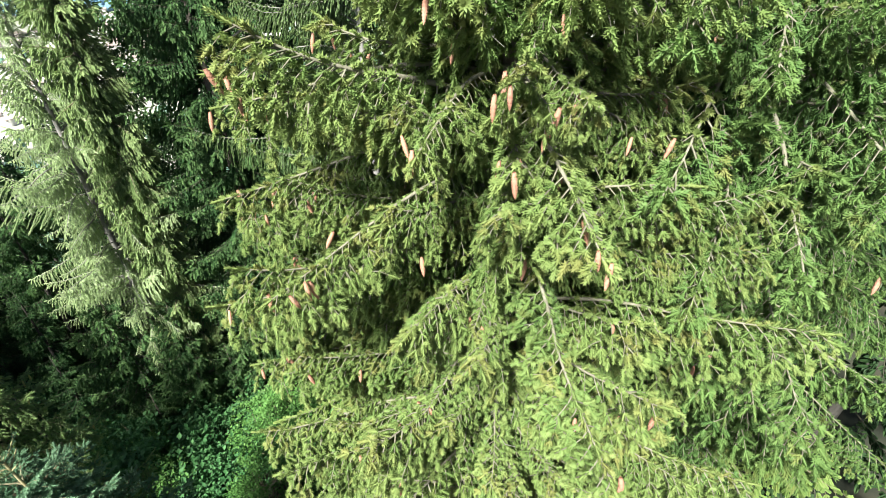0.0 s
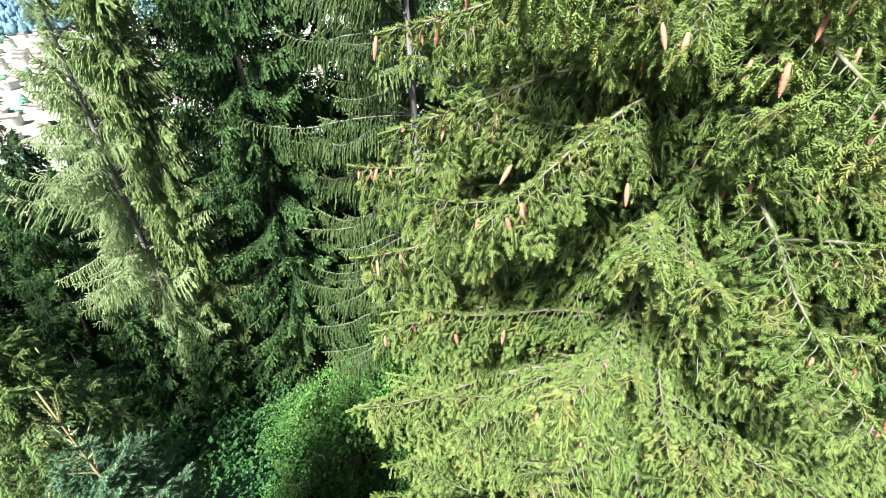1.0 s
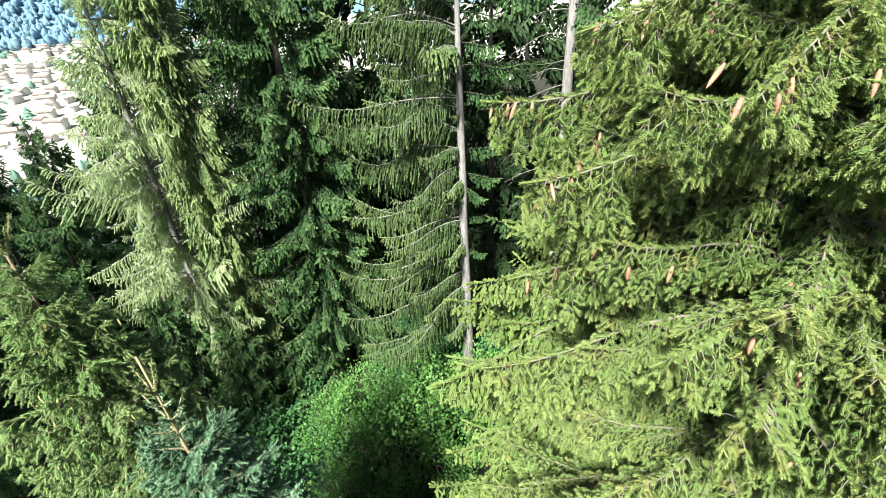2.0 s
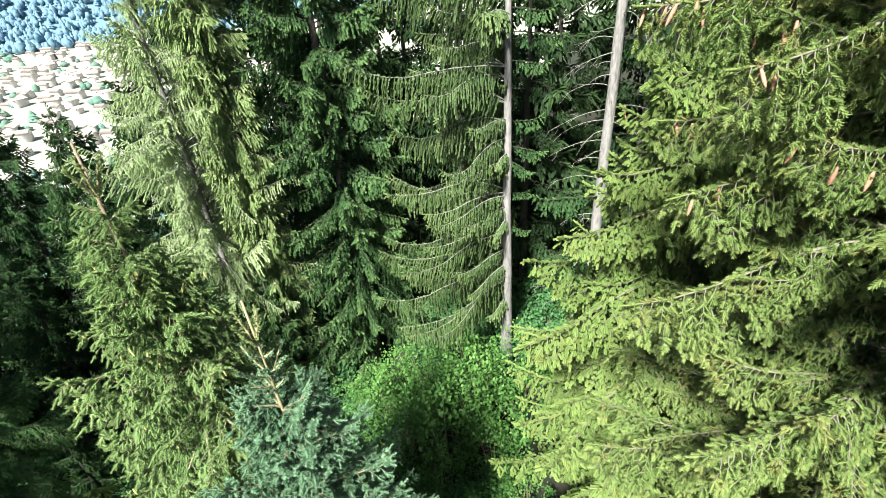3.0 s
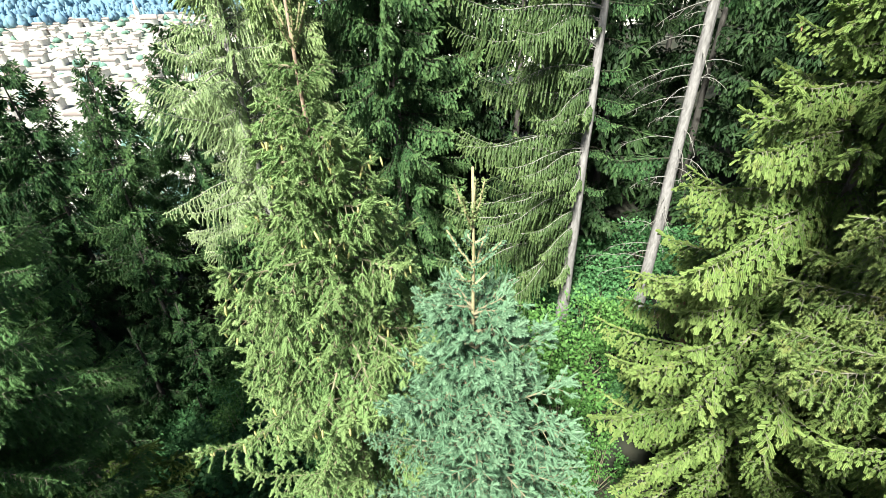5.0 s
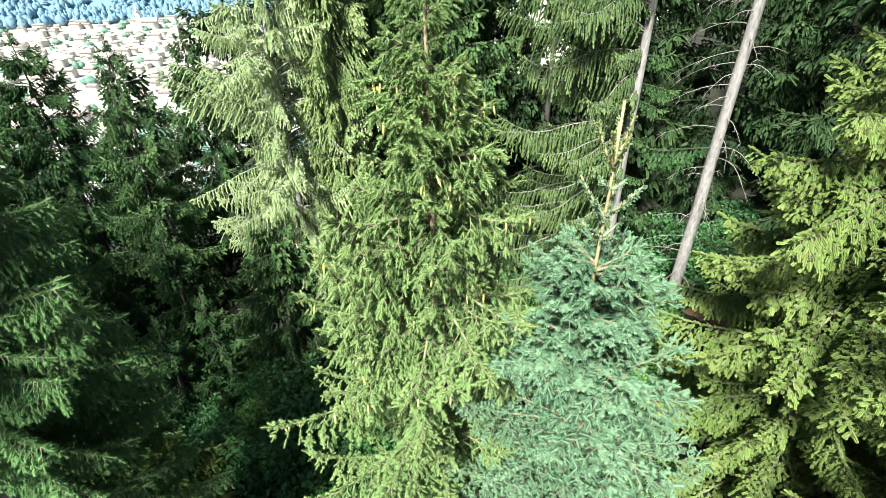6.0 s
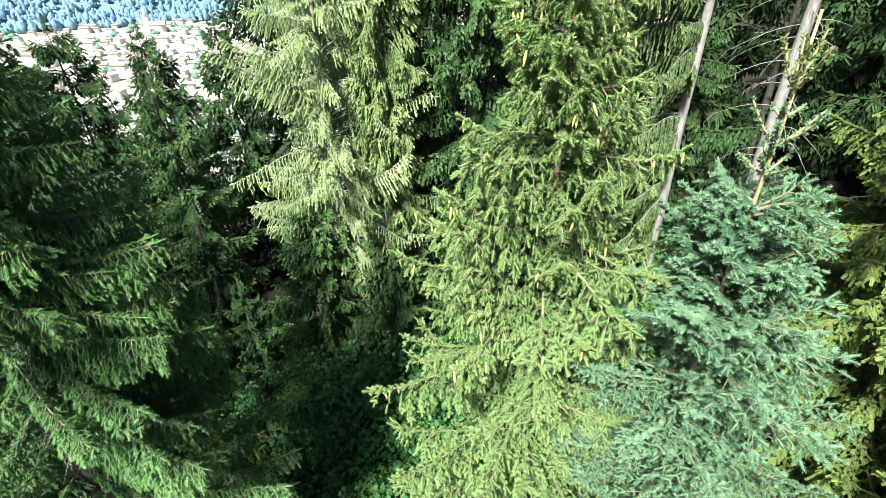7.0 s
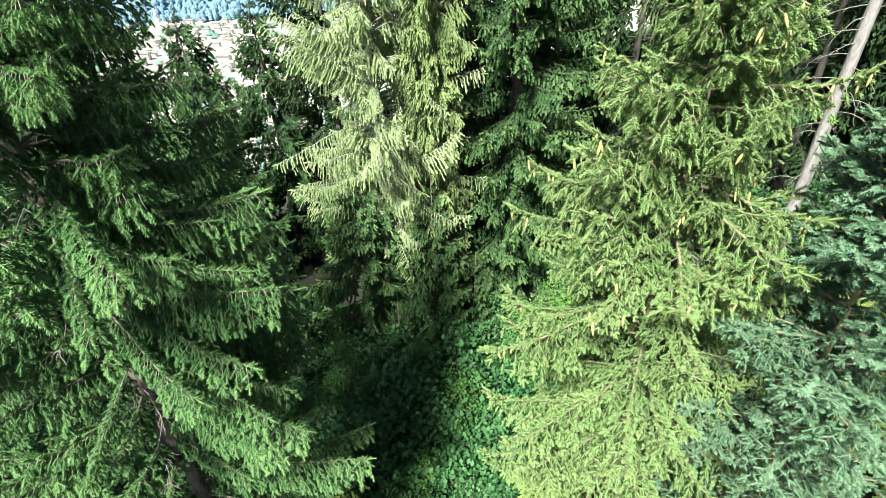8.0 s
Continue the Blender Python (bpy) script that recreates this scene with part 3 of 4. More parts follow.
conifer("spruce_tree", 1.95, 3.1, 15.0, [(0, 2.2), (8.0, 1.7), (10.5, 1.5), (15.0, 0.2)], mid, "tall green spruce with sloping hanging boughs", 44, r0=0.17, spacing=0.36, per=7, vary=(0.5, 1.05), low=ripe_low, low_z=4.6, dead=((8.0, 12.5, 26),), cones=((9.0, 12.5, 0.06, 0.10, RED, 2),), group="near spruces",
        aimed=[(0.96, 1.90, 11.69, -0.4), (1.14, 1.62, 10.49, -0.5), (1.0, 1.84, 11.05, -0.45), (1.45, 1.69, 9.9, -0.5), (1.63, 1.56, 9.92, -0.6), (1.55, 2.1, 10.72, -0.6), (1.72, 1.67, 10.6, -0.5), (1.47, 1.99, 11.5, -0.5), (1.87, 1.35, 9.86, -0.55), (2.3, 1.7, 10.9, -0.45), (2.5, 1.9, 11.6, -0.4)])
conifer("spruce_tree", 4.0, 4.6, 15.5, [(0, 2.6), (8.0, 2.1), (10.5, 1.8), (15.5, 0.2)], mid, "tall green spruce with spreading boughs", 2, r0=0.2, spacing=0.46, per=6, low=ripe_low, low_z=7.0, group="near spruces")
conifer("spruce_tree", 0.3, 4.7, 11.4, [(0, 3.0), (2.8, 2.6), (6.5, 2.05), (7.7, 1.75), (8.5, 1.2), (9.9, 0.7), (11.4, 0.2)], fresh, "broad light-green spruce with upturned bough ends", 3, r0=0.17, spacing=0.34, per=7, vary=(0.5, 1.08), low=ripe_low, low_z=1.6, cones=((7.5, 10, 0.1, 0.115, RED, 3),), dead=((5.0, 9.0, 14),), group="near spruces",
        aimed=[(-1.83, 4.45, 7.75, 0.1), (-0.99, 5.13, 8.35, 0.1), (-1.58, 4.04, 8.28, 0.05), (-0.86, 4.05, 9.79, 0.2), (-0.72, 4.47, 9.16, 0.15), (-1.09, 4.45, 8.79, 0.1), (-1.75, 4.93, 6.19, 0.0), (-1.85, 5.14, 6.13, 0.0), (-1.33, 2.70, 5.98, -0.1), (-1.81, 3.2, 5.63, -0.1), (-0.5, 3.89, 8.67, 0.0), (-1.32, 3.1, 5.96, -0.05), (-1.63, 4.64, 7.36, 0.1), (-2.03, 3.58, 7.24, 0.0)])
conifer("spruce_tree", -5.42, 3.25, 9.85, [(0, 2.0), (4.0, 1.6), (5.1, 1.5), (6.9, 1.0), (7.7, 0.72), (8.3, 0.46), (8.8, 0.3), (9.2, 0.2), (9.6, 0.12)], young, "young light-green spruce hung with pale cones", 4, bark=BROWN_STEM, r0=0.075, spacing=0.29, per=7, vary=(0.5, 1.1), tilt=((0, -8), (0.7, 4), (1, 34)), low=ripe_low, low_z=2.8, cones=((4.5, 8.9, 0.4, 0.09, PALE, 4),), group="near spruces", leader=0.55, candles="young", dead=((6.2, 7.6, 5),),
        aimed=[(-6.27, 2.93, 7.63, 0.15), (-5.80, 3.30, 8.81, 0.5), (-4.99, 3.26, 8.63, 0.4), (-4.78, 2.78, 7.97, 0.2), (-6.94, 2.73, 5.90, -0.05), (-4.86, 3.35, 8.15, 0.3), (-5.02, 2.36, 6.86, -0.2), (-6.70, 3.46, 6.84, 0.1), (-6.52, 3.56, 7.19, 0.15), (-5.67, 2.39, 6.54, -0.3), (-6.09, 2.70, 8.03, 0.3), (-6.23, 2.45, 6.42, -0.2), (-4.68, 2.72, 7.03, -0.1)])
conifer("blue_spruce_tree", -4.28, 2.65, 8.79, [(0, 1.4), (5.4, 1.12), (6.3, 0.9), (6.9, 0.7), (7.4, 0.46), (7.8, 0.3)], blue, "young blue-green spruce with a bare golden leader", 5, bark=GOLD_TWIG, r0=0.045, spacing=0.27, per=7, vary=(0.5, 1.15), tilt=((0, -4), (0.7, 10), (1, 34)), group="near spruces", leader=1.05, candles="blue",
        aimed=[(-3.63, 2.81, 7.31, 0.4), (-3.76, 1.85, 6.17, 0.0), (-3.98, 2.09, 6.89, 0.1), (-4.58, 2.55, 7.70, 0.6), (-4.75, 2.2, 7.0, 0.15), (-3.5, 2.3, 6.6, 0.15)])
conifer("spruce_tree", -10.27, 3.0, 12.2, [(0, 2.1), (3.0, 2.1), (5.0, 1.85), (6.3, 1.65), (7.2, 1.5), (8.4, 1.3), (12.2, 0.2)], shaggy, "dark green spruce with shaggy hanging boughs", 6, r0=0.15, spacing=0.31, per=9, vary=(0.45, 1.08), lopsided=[(0, 1), (200, 1), (235, 0.8), (270, 0.55), (310, 0.75), (350, 1), (360, 1)], tilt=((0, -10), (1, 15)), low=ripe_low, low_z=2.8, dead=((3.5, 9.5, 50),), thin=(300, 335, 0.5), group="near spruces",
        aimed=[(-9.08, 3.88, 7.63, 0.0), (-8.9, 3.9, 6.27, 0.0), (-8.80, 3.73, 5.67, -0.05), (-9.19, 4.0, 4.73, -0.1), (-9.06, 2.04, 7.18, -0.15), (-8.73, 2.38, 5.56, -0.25), (-8.80, 2.50, 6.0, -0.2), (-9.31, 1.93, 6.83, -0.25), (-8.93, 3.04, 6.54, -0.1), (-9.14, 2.26, 5.92, -0.3), (-9.4, 4.3, 6.9, 0.05), (-9.2, 3.3, 8.5, 0.05), (-9.3, 2.4, 8.2, -0.1), (-8.9, 3.3, 5.0, -0.15), (-8.75, 3.5, 6.0, 0.0), (-8.95, 4.1, 5.2, -0.05), (-9.0, 3.6, 7.0, 0.05), (-8.8, 2.9, 5.3, -0.15), (-8.9, 3.2, 4.3, -0.15), (-9.3, 4.4, 5.7, 0.0), (-8.85, 2.7, 4.7, -0.2)])
conifer("spruce_tree", -11.7, 5.4, 9.6, [(0, 2.0), (4.5, 1.75), (6.0, 1.4), (8.0, 0.7), (9.6, 0.15)], shaggy, "dark green spruce with upswept bough ends", 45, r0=0.12, spacing=0.40, per=7, vary=(0.5, 1.1), tilt=((0, -4), (1, 22)), low=ripe_low, low_z=2.2, group="near spruces")
weeping = conifer("weeping_spruce_tree", -1.38, 9.25, 14.5, [(0, 2.0), (4, 2.7), (10, 2.7), (14.5, 0.3)], weep, "pale-stemmed weeping spruce with one-sided hanging boughs", 7, bark=PALE_BARK, r0=0.15, spacing=0.36, per=8, first=2.6, vary=(0.5, 1.15), lopsided=[(0, 0.0), (50, 0.0), (90, 0.4), (120, 0.8), (150, 1.05), (215, 1.05), (230, 0.7), (240, 0.3), (250, 0.0), (300, 0.0), (360, 0.0)])
for z, a, ln in ((10.6, 20, 1.1), (10.1, -35, 0.9), (9.7, 5, 1.2), (9.2, -20, 0.8), (8.0, 30, 0.9), (7.5, -10, 0.8), (7.2, -50, 0.7), (6.4, 15, 0.6), (5.6, -30, 0.55), (11.2, -10, 1.1), (11.8, 40, 1.0)):
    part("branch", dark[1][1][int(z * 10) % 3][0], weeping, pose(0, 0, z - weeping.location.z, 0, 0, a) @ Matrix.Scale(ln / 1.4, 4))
conifer("larch_tree", -8.85, 10.6, 13.2, [(0, 1.6), (2.8, 2.3), (4.2, 2.7), (6.0, 2.55), (7.1, 2.35), (8.2, 1.65), (9.1, 1.35), (10.0, 1.0), (11.2, 0.5), (13.2, 0.15)], larch, "tall pale yellow-green larch with feathery hanging twigs", 8, bark=PALE_BARK, r0=0.14, spacing=0.36, per=10, first=3.6, vary=(0.25, 1.15), wild=18, dead=((3.0, 8.0, 20),))
conifer("weeping_spruce_tree", -7.5, 10.3, 14.0, [(0, 0.9), (4.0, 0.8), (9.0, 0.9), (14, 0.25)], string, "slender spruce with dense hanging yellow-green twigs", 9, r0=0.14, spacing=0.26, per=8, first=2.8, vary=(0.3, 1.2), wild=18)
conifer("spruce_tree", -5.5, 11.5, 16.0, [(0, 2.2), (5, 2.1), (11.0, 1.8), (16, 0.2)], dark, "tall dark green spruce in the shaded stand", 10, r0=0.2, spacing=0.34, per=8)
# The last two, at y 2.8 and 4.6, are unseen, added to shade the stand.
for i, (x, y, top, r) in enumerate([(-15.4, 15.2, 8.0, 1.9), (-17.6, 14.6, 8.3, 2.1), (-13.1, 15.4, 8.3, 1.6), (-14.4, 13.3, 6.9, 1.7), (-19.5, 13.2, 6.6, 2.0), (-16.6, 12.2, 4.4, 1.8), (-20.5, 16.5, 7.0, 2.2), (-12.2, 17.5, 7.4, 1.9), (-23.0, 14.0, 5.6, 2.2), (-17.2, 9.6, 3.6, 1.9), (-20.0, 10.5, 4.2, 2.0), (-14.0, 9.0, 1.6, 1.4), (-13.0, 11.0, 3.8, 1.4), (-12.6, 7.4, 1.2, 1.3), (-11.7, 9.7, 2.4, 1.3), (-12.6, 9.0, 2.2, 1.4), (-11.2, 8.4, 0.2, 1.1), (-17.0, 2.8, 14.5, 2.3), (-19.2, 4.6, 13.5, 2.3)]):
    conifer("spruce_tree", x, y, top, [(-5, r * 1.1), (top - 5, r), (top - 2.5, r * 0.62), (top, 0.15)], dark if i == 3 else stand, "dark green spruce in or outside the seen stand, shade put into its colours", 30 + i, r0=0.10, spacing=0.46, per=6, bark=DARK_BARK, low=shade, low_z=top - 6.5, group="far spruces", first=0.5)
for i, (x, y, top, r) in enumerate([(-9.5, 9.9, 4.8, 1.5), (-7.7, 9.8, 4.6, 1.3), (-8.6, 8.9, 1.6, 1.0), (-6.6, 9.9, 2.4, 1.1)]):
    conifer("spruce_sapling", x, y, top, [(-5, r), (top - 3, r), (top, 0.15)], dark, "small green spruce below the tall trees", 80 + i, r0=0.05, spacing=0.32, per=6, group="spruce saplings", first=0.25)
# Needles, twigs and bark here are coloured dark in place of deep shade.
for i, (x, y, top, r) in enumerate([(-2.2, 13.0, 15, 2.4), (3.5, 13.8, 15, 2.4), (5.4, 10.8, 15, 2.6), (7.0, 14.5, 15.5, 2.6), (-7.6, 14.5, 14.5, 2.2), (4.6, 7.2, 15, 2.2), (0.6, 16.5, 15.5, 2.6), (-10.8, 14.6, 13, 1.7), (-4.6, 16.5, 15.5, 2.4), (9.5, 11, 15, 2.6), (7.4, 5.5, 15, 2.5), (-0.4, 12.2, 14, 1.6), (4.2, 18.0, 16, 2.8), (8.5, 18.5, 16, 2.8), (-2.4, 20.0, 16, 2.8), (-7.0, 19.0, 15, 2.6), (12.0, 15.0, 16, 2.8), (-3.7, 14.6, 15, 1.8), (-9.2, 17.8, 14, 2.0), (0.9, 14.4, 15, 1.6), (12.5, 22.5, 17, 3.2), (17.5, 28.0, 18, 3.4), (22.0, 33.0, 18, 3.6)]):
    conifer("spruce_tree", x, y, top, [(-5, r), (9, r), (top, 0.2)], shade, "spruce deep inside the forest, shade painted into its colours", 50 + i, bark=DARK_BARK, r0=0.12, spacing=1.0, per=4, group="back spruces")


def bare_trunk(x, y, h, r, seed, dead, live, label):
    """A tall stem, branchless but for thin dead branches and a few live boughs; (height, degrees, length)."""
    rng = np.random.default_rng(seed)
    z0 = ground_z(x, y) - 0.08
    tree = tagged(new("spruce_tree"), label, "tree", "bare-stemmed spruces")
    tree.location = (x, y, z0)
    tm, tp = trunk_mesh(h, r, r * 0.45, PALE_BARK, rng, 12, 0.012)
    part("trunk", tm, tree)
    for z, a, ln in dead:
        s = Soup()
        pit = np.radians(np.interp(np.linspace(0, 1, 7), [0, 0.5, 1], [rng.uniform(-10, 25), rng.uniform(-30, -10), rng.uniform(-60, -20)]))
        yw = np.cumsum(rng.normal(0, 0.12, 7))
        d = np.stack([np.cos(pit) * np.cos(yw), np.cos(pit) * np.sin(yw), np.sin(pit)], -1)
        p = np.concatenate([[[0, 0, 0]], np.cumsum(d[:-1] * ln / 6, 0)])
        s.add(*tube(p, np.linspace(0.009, 0.0025, 7), 5), 0, 0)
        for k in range(5):
            q = p[rng.integers(2, 7)]
            e = q + np.array([rng.uniform(0.05, 0.25), rng.uniform(-0.25, 0.25), rng.uniform(-0.3, 0.0)]) * ln * 0.7
            s.add(*tube([q, (q + e) / 2 + rng.normal(0, 0.02, 3), e], [0.004, 0.0035, 0.002], 4), 0, 0)
        part("dead_branch", s.mesh("dead_branch", [GREY_TWIG]), tree, pose(0, 0, z - z0, 0, 0, a), "dry grey needleless branch")
    for z, a, ln, kit in live:
        L, ms = min(kit, key=lambda q: abs(q[0] - ln))
        part("branch", ms[rng.integers(len(ms))][0], tree, pose(0, 0, z - z0, 0, 0, a) @ Matrix.Scale(ln / L, 4))
    return tree


brng = np.random.default_rng(77)
bare_trunk(0.85, 9.65, 14.0, 0.14, 70, [(z, a, l) for z, a, l in zip(np.linspace(2.6, 10.5, 36), brng.uniform(120, 300, 36), brng.uniform(0.5, 1.5, 36))] + [(8.0, 10, 0.9), (7.7, -25, 0.7), (5.4, 20, 0.6)], [(z, a, 1.6, dark) for z, a in ((11.5, 30), (11.0, 150), (10.6, -80), (12.2, 100), (12.6, 220), (13.2, -20), (6.0, 170), (9.4, 20))], "tall bare spruce stem with pale bark and dry branches")

# ---- shrubs ----


def shrub_mesh(seed, leaf_mat, r, h, leaf=0.07, sprigs=60, per=26, tight=0.13):
    """A leafy shrub of reach r and height h: stems, and tight sprigs of folded leaves with gaps between."""
    rng = np.random.default_rng(seed)
    st, lf = Soup(), Soup()
    V, T, F, k = [], [], [], 0
    for i in range(sprigs):
        a, u = rng.uniform(0, 6.283), rng.random() ** 0.6
        tall = h * math.sqrt(max(0.03, 1 - 0.85 * u * u)) * rng.uniform(0.45, 1.12)
        end = np.array([math.cos(a) * u * r, math.sin(a) * u * r, tall])
        base = np.array([math.cos(a) * 0.12 * r, math.sin(a) * 0.12 * r, 0])
        mid_p = (base + end) / 2 + np.array([0, 0, 0.12 * h]) + rng.normal(0, 0.05, 3)
        if i % 2 == 0:
            st.add(*tube([base, mid_p, end], [0.016, 0.010, 0.004], 4), 0, 0)
        out = unit(end / np.array([r, r, h]) + np.array([0, 0, 0.3]))
        size = rng.uniform(0.6, 1.4) * tight
        for j in range(per):
            c = end + rng.normal(0, 1, 3) * size * np.array([1.1, 1.1, 0.7])
            d = unit(out + rng.normal(0, 0.7, 3) + np.array([0, 0, -0.35]))
            sd = unit(np.cross(d, (0, 0, 1.0) + rng.normal(0, 0.3, 3)))
            n = np.cross(sd, d)
            l = leaf * rng.uniform(0.6, 1.3)
            V += [c, c + d * l * 0.5 + sd * l * 0.34 + n * l * 0.12, c + d * l, c + d * l * 0.5 - sd * l * 0.34 + n * l * 0.12]
            T += [[k, k + 1, k + 2], [k, k + 2, k + 3]]
            # Leaf tone rises with height, darkest near the bottom.
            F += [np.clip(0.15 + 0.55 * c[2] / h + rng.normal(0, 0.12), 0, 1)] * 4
            k += 4
    lf.add(np.array(V), T, 0, np.array(F))
    return st.mesh("branchwork", [TWIG]), lf.mesh("foliage", [leaf_mat])


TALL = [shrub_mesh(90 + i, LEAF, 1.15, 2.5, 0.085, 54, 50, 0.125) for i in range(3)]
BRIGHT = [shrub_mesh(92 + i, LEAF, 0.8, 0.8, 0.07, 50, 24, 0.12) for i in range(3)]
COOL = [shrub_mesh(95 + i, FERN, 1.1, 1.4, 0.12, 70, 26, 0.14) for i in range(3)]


def shrub(x, y, size, kit, rng, label):
    t = tagged(new("shrub"), label, "shrub", "undergrowth shrubs")
    t.location = (x, y, ground_z(x, y) - 0.05)
    st, lf = kit[rng.integers(3)]
    m = pose(0, 0, 0, 0, 0, rng.uniform(0, 360)) @ Matrix.Scale(size, 4)
    part("branchwork", st, t, m)
    part("foliage", lf, t, m)


srng = np.random.default_rng(5)
for x, y, r, h in [(-3.2, 7.0, 1.3, 3.1), (-4.3, 7.5, 1.1, 2.6), (-2.3, 7.3, 1.1, 2.7), (-2.0, 6.2, 1.0, 2.0), (-4.9, 6.6, 1.0, 1.8), (-3.2, 6.0, 0.8, 1.6), (-3.5, 5.1, 0.8, 1.5), (-1.2, 8.0, 1.0, 2.4), (-0.2, 8.4, 0.9, 1.9), (0.2, 8.9, 0.8, 1.7), (-5.4, 8.2, 1.0, 1.9), (-8.0, 7.6, 1.1, 1.6), (-3.5, 8.5, 1.1, 2.2), (-2.4, 8.6, 1.0, 2.3), (-4.6, 8.9, 1.1, 2.0), (-2.8, 4.8, 1.1, 1.8), (-1.6, 5.2, 1.0, 1.6), (-8.6, 6.2, 1.0, 1.7), (-9.6, 7.2, 1.0, 1.9), (-8.0, 5.4, 1.0, 1.5), (-7.3, 6.6, 1.0, 1.9), (-9.9, 8.3, 1.0, 1.8)]:
    shrub(x, y, h / 2.5, TALL, srng, "bright green leafy shrub on the forest floor")
for x, y, r, h in [(-8.8, 6.4, 1.2, 1.5), (-7.6, 6.2, 1.1, 1.4), (-9.0, 8.2, 1.1, 1.5), (-6.6, 7.2, 1.1, 1.4), (-8.6, 5.0, 1.2, 1.3), (-7.0, 8.6, 0.9, 1.3), (-19.8, 8.2, 1, 1.3), (-18.6, 8.7, 1, 1.2), (-20.8, 7.4, 1, 1.3), (-11.2, 10.8, 1, 0.9), (-10.9, 9.3, 1, 0.8), (1.8, 10.6, 0.9, 1.1), (0.1, 10.6, 0.9, 1.1), (-1.8, 10.4, 0.9, 1.2), (-3.2, 9.9, 0.9, 1.1), (-6.2, 9.6, 1.0, 1.3), (-0.6, 9.6, 0.9, 1.3), (0.3, 11.6, 1, 1.4), (1.6, 11.8, 1, 1.3), (-0.9, 11.4, 1, 1.3), (-2.6, 11.2, 1, 1.3), (0.3, 9.4, 1, 1.1), (-8.3, 6.4, 1, 1.7), (-7.6, 7.0, 1, 1.8), (-9.2, 6.8, 1, 1.5), (-7.0, 5.2, 1, 1.2), (-6.4, 5.9, 1, 1.2), (-11.4, 8.2, 1, 1.1), (-10.8, 7.4, 1, 1.3), (-11.8, 9.4, 1, 1.1), (-12.6, 8.4, 1, 1.0), (-10.6, 6.6, 1, 1.2), (-12.4, 10.4, 1, 1.5), (-12.9, 9.8, 1, 1.4), (-13.4, 10.7, 1, 1.5)]:
    shrub(x, y, h / 1.35, COOL, srng, "low cool-green leafy shrub in the shade")
for i in range(95):
    x, y = (srng.uniform(-16, 4), srng.uniform(3.5, 13)) if i % 3 else (srng.uniform(-14, -5), srng.uniform(1.5, 7))
    if (-15.5 < x < -10.2 and y > 7.6) or (1.2 < x < 3.4 and 7.8 < y < 10.4):
        continue
    shrub(x, y, srng.uniform(0.45, 0.75), COOL if i % 3 else BRIGHT, srng, "low undergrowth of small green leaves")

def litter_patch(x0, y0, r):
    """A low bare mound of needle litter, uneven, sunk into the floor at its rim."""
    rng = np.random.default_rng(31)
    n, rings = 22, 6
    v, t = [(x0, y0, ground_z(x0, y0) + 0.14)], []
    for k in range(1, rings + 1):
        for i in range(n):
            a = 2 * math.pi * i / n
            q = r * k / rings * (1 + 0.18 * math.sin(3 * a + 1) + 0.1 * math.sin(5 * a)) + rng.normal(0, 0.015)
            x, y = x0 + q * math.cos(a), y0 + q * math.sin(a) * 0.8
            v.append((x, y, ground_z(x, y) + 0.14 * (1 - (k / rings) ** 2) - (0.04 if k == rings else 0) + rng.normal(0, 0.015)))
    for i in range(n):
        t.append([0, 1 + i, 1 + (i + 1) % n])
        for k in range(rings - 1):
            a, b = 1 + k * n + i, 1 + k * n + (i + 1) % n
            t += [[a, a + n, b + n], [a, b + n, b]]
    so = Soup()
    so.add(v, t, 0, 0.3)
    tagged(new("needle_litter", so.mesh("needle_litter", [LITTER], True)), "bare patch of red-brown needle litter on the floor", "litter", kind="stuff")


litter_patch(2.4, 9.4, 1.15)

# ---- valley: village and far woods ----


def valley(s, c):
    x, y = -0.58 * s + 0.815 * c, 0.815 * s + 0.58 * c
    return x, y, ground_z(x, y)


def house_meshes(w, d, h, rise):
    b, r = Soup(), Soup()
    v = [(sx * w, sy * d, z) for z in (-2, h) for sx, sy in ((-1, -1), (1, -1), (1, 1), (-1, 1))] + [(-w, 0, h + rise), (w, 0, h + rise)]
    b.add(v, [[0, 1, 5], [0, 5, 4], [1, 2, 6], [1, 6, 5], [2, 3, 7], [2, 7, 6], [3, 0, 4], [3, 4, 7], [4, 8, 7], [5, 6, 9]], 0, 0.5)
    W, D, k = w + 0.7, d + 0.8, rise * 0.8 / d
    for sy in (-1, 1):
        q = [(-W, 0, h + rise + 0.3), (W, 0, h + rise + 0.3), (W, sy * D, h - k + 0.3), (-W, sy * D, h - k + 0.3)]
        q += [(x, y, z - 0.28) for x, y, z in q]
        r.add(q, [[0, 1, 2], [0, 2, 3], [4, 6, 5], [4, 7, 6], [2, 3, 7], [2, 7, 6], [0, 3, 7], [0, 7, 4], [1, 2, 6], [1, 6, 5]], 0, 0.5)
    return b.mesh("wall", [PLASTER]), r.mesh("roof", [ROOF])


KITS = [house_meshes(5, 4.2, 5.5, 1.8), house_meshes(6.5, 4.5, 6.5, 2.0), house_meshes(4.2, 3.6, 4.6, 1.7), house_meshes(8.5, 5, 8.0, 2.0)]
vr = np.random.default_rng(8)
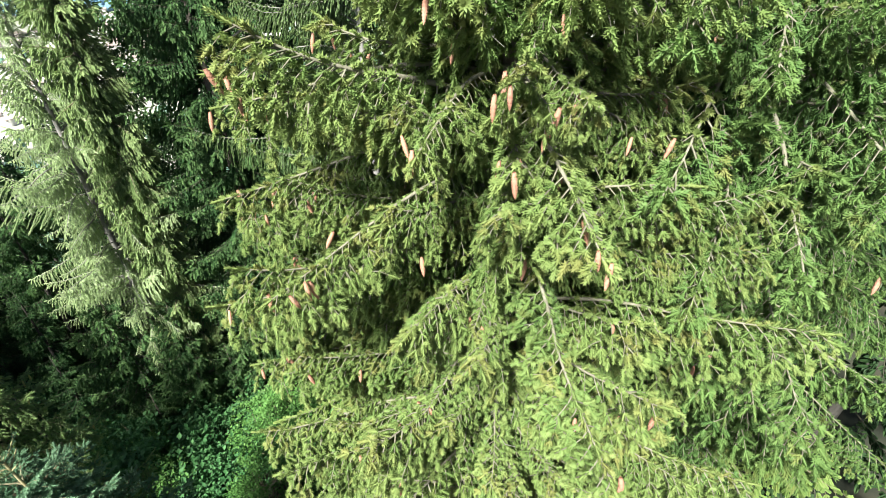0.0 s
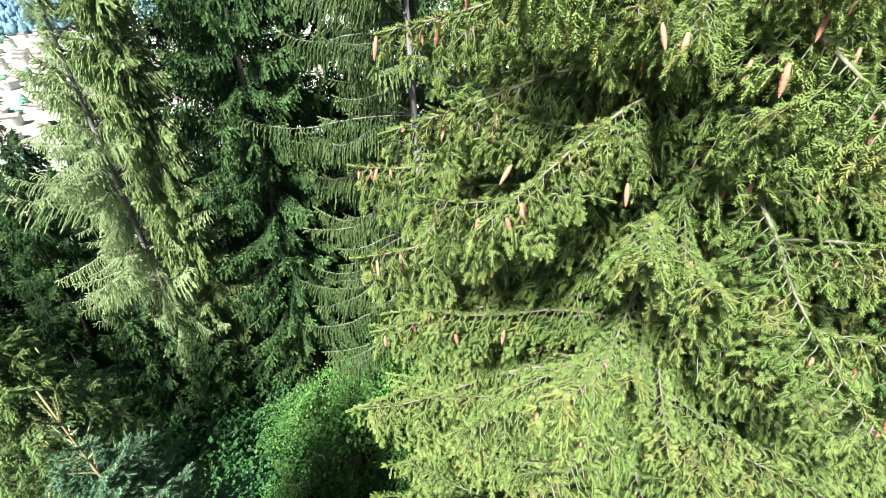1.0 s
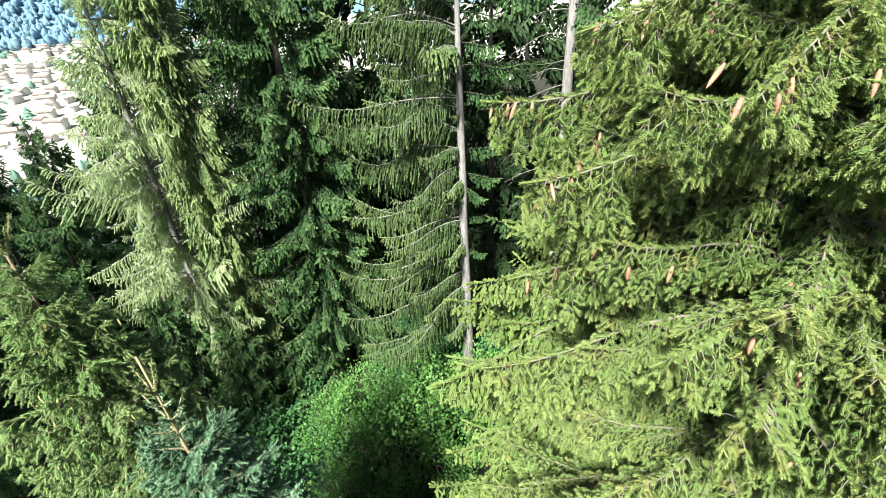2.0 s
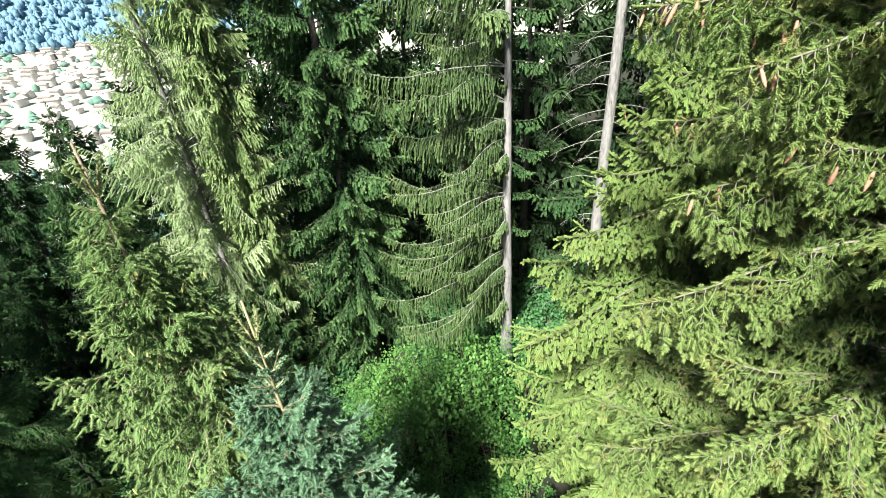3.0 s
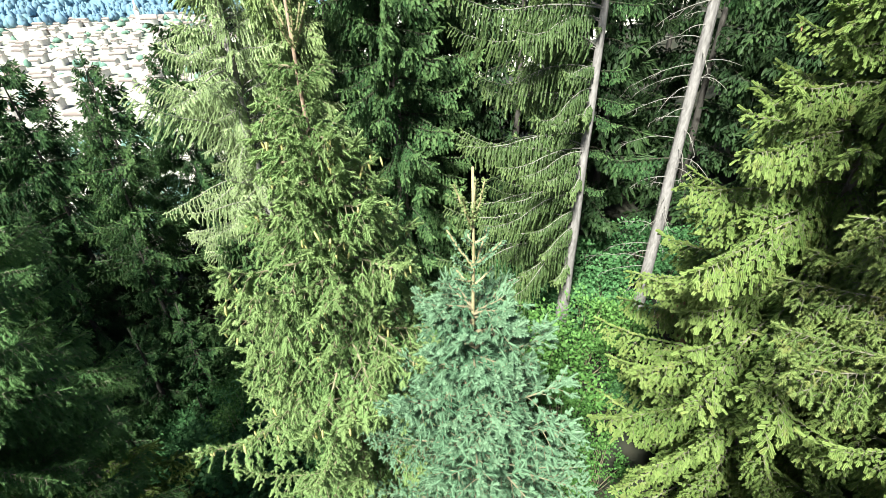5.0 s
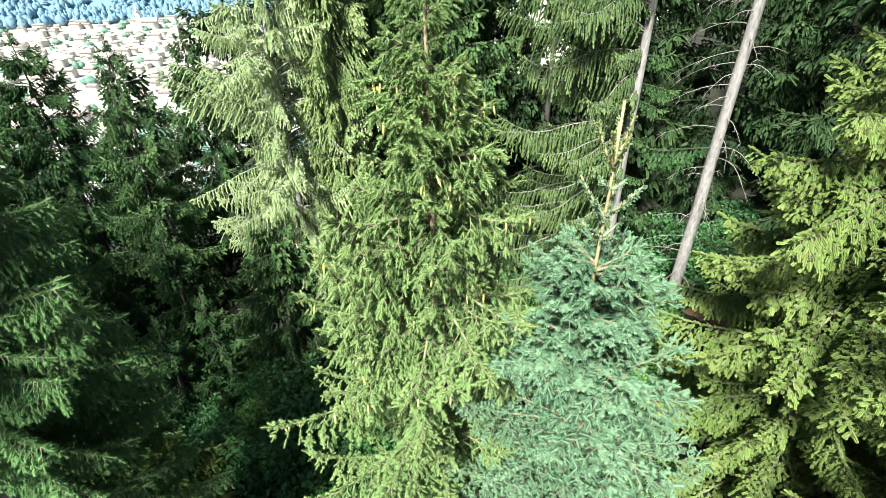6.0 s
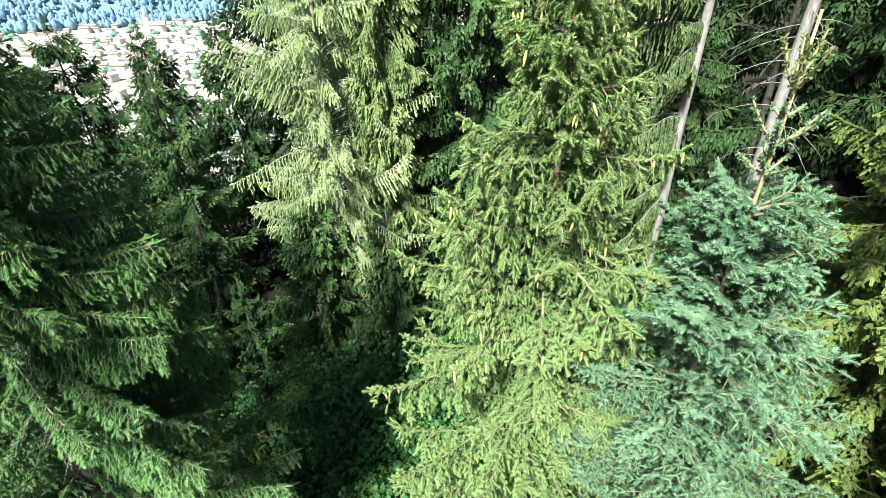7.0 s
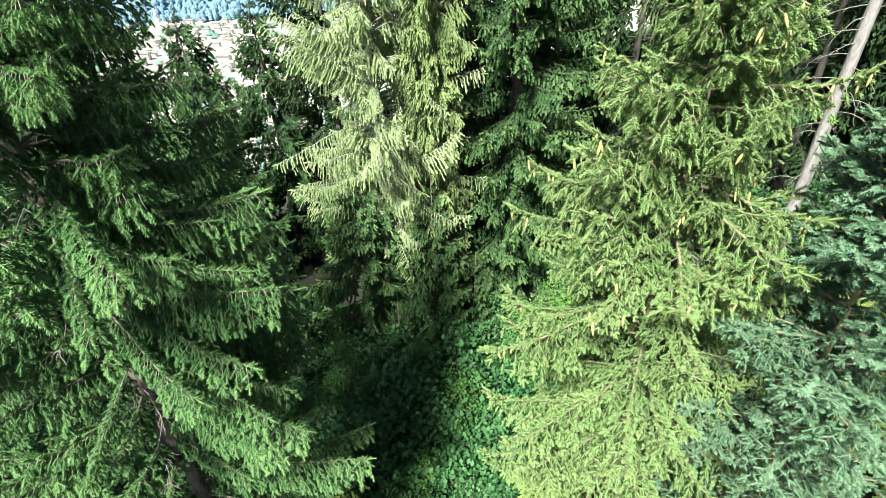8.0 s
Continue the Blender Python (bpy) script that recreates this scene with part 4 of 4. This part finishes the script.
for i in range(24):
    for j in range(17):
        s, c = 500 + i * 28.5 + vr.uniform(-12, 12), -165 + j * 24 + vr.uniform(-8, 8)
        if vr.random() < 0.30 or (s > 1000 and vr.random() < 0.4):
            continue
        x, y, z = valley(s, c)
        b, r = KITS[vr.integers(4)]
        hs = tagged(new("house", b), "pale plastered village house with a light tiled roof", "house", "village houses")
        hs.matrix_world = pose(x, y, z, 0, 0, vr.uniform(-25, 25) + (90 if vr.random() < 0.4 else 0))
        part("roof", r, hs)


def church(s, c):
    x, y, z = valley(s, c)
    ch = tagged(new("church"), "white village church with a tall pointed steeple", "church")
    ch.matrix_world = pose(x, y, z, 0, 0, 20)
    b, r = house_meshes(13, 7, 12, 6)
    part("nave", b, ch)
    part("roof", r, ch)
    t, sp = Soup(), Soup()
    t.add(*tube([(-15, 0, -2), (-15, 0, 12), (-15, 0, 26)], [4.2, 4.1, 4.0], 4, True), 0, 0.5)
    sp.add(*tube([(-15, 0, 26), (-15, 0, 34), (-15, 0, 44)], [4.2, 2.2, 0.1], 8, True), 0, 0.5)
    part("tower", t.mesh("tower", [STONE]), ch)
    part("spire", sp.mesh("spire", [STONE]), ch)


church(1040, 115)


def far_tree(h, r, rng, so, x, y, z, fresh, leafy):
    """One distant tree: toothed tiers, or a lumpy leafy crown."""
    if leafy:
        for lobe in range(3):
            ox, oy, sc = rng.normal(0, 0.4) * r, rng.normal(0, 0.4) * r, rng.uniform(0.55, 0.9)
            n, V = 7, []
            for k, (q, w) in enumerate([(0.08, 0.5), (0.32, 1.0), (0.62, 0.9), (0.85, 0.5)]):
                for a in range(n):
                    t = 2 * math.pi * (a + 0.5 * (k % 2)) / n
                    g = w * r * sc * rng.uniform(0.7, 1.25)
                    V.append((x + ox + g * math.cos(t), y + oy + g * math.sin(t), z + h * sc * q * rng.uniform(0.88, 1.12)))
            V.append((x + ox, y + oy, z + h * sc))
            T = [[k * n + a, k * n + (a + 1) % n, (k + 1) * n + (a + 1) % n] for k in range(3) for a in range(n)] + [[k * n + a, (k + 1) * n + (a + 1) % n, (k + 1) * n + a] for k in range(3) for a in range(n)] + [[3 * n + a, 3 * n + (a + 1) % n, 4 * n] for a in range(n)]
            so.add(V, T, 0, fresh)
        return
    V, T, n = [], [], 8
    for k in range(4):
        zz, w = h * (0.12 + 0.2 * k), r * (1 - 0.23 * k)
        o = len(V)
        for a in range(n):
            t = 2 * math.pi * a / n + k
            g = w * (1.15 if a % 2 else 0.65) * rng.uniform(0.85, 1.15)
            V.append((x + g * math.cos(t), y + g * math.sin(t), z + zz))
        V.append((x, y, z + min(h, zz + h * 0.36)))
        T += [[o + a, o + (a + 1) % n, o + n] for a in range(n)]
    so.add(V, T, 0, fresh)


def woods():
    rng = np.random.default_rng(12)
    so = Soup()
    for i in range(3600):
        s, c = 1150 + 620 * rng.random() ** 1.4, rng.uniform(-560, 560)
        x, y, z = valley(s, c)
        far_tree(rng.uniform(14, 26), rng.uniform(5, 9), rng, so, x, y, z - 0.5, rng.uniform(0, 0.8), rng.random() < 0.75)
    tagged(new("far_woods", so.mesh("far_woods", [FAR])), "distant woods behind the village, haze put into their blue colour", "forest", kind="stuff")


def orchards():
    rng = np.random.default_rng(13)
    so = Soup()
    for i in range(190):
        s, c = rng.uniform(420, 1180), rng.uniform(-300, 340)
        x, y, z = valley(s, c)
        far_tree(rng.uniform(7, 13), rng.uniform(4, 9), rng, so, x, y, z - 0.5, rng.uniform(0.4, 1), rng.random() < 0.8)
    for i in range(700):
        s, c = rng.uniform(110, 428), rng.uniform(-260, 280)
        x, y, z = valley(s, c)
        far_tree(rng.uniform(8, 15), rng.uniform(2.2, 4), rng, so, x, y, z - 0.5, rng.uniform(0.3, 0.9), rng.random() < 0.4)
    tagged(new("village_trees", so.mesh("village_trees", [ORCHARD])), "leafy trees among the village houses, haze put into their blue-green", "trees", kind="stuff")


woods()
orchards()
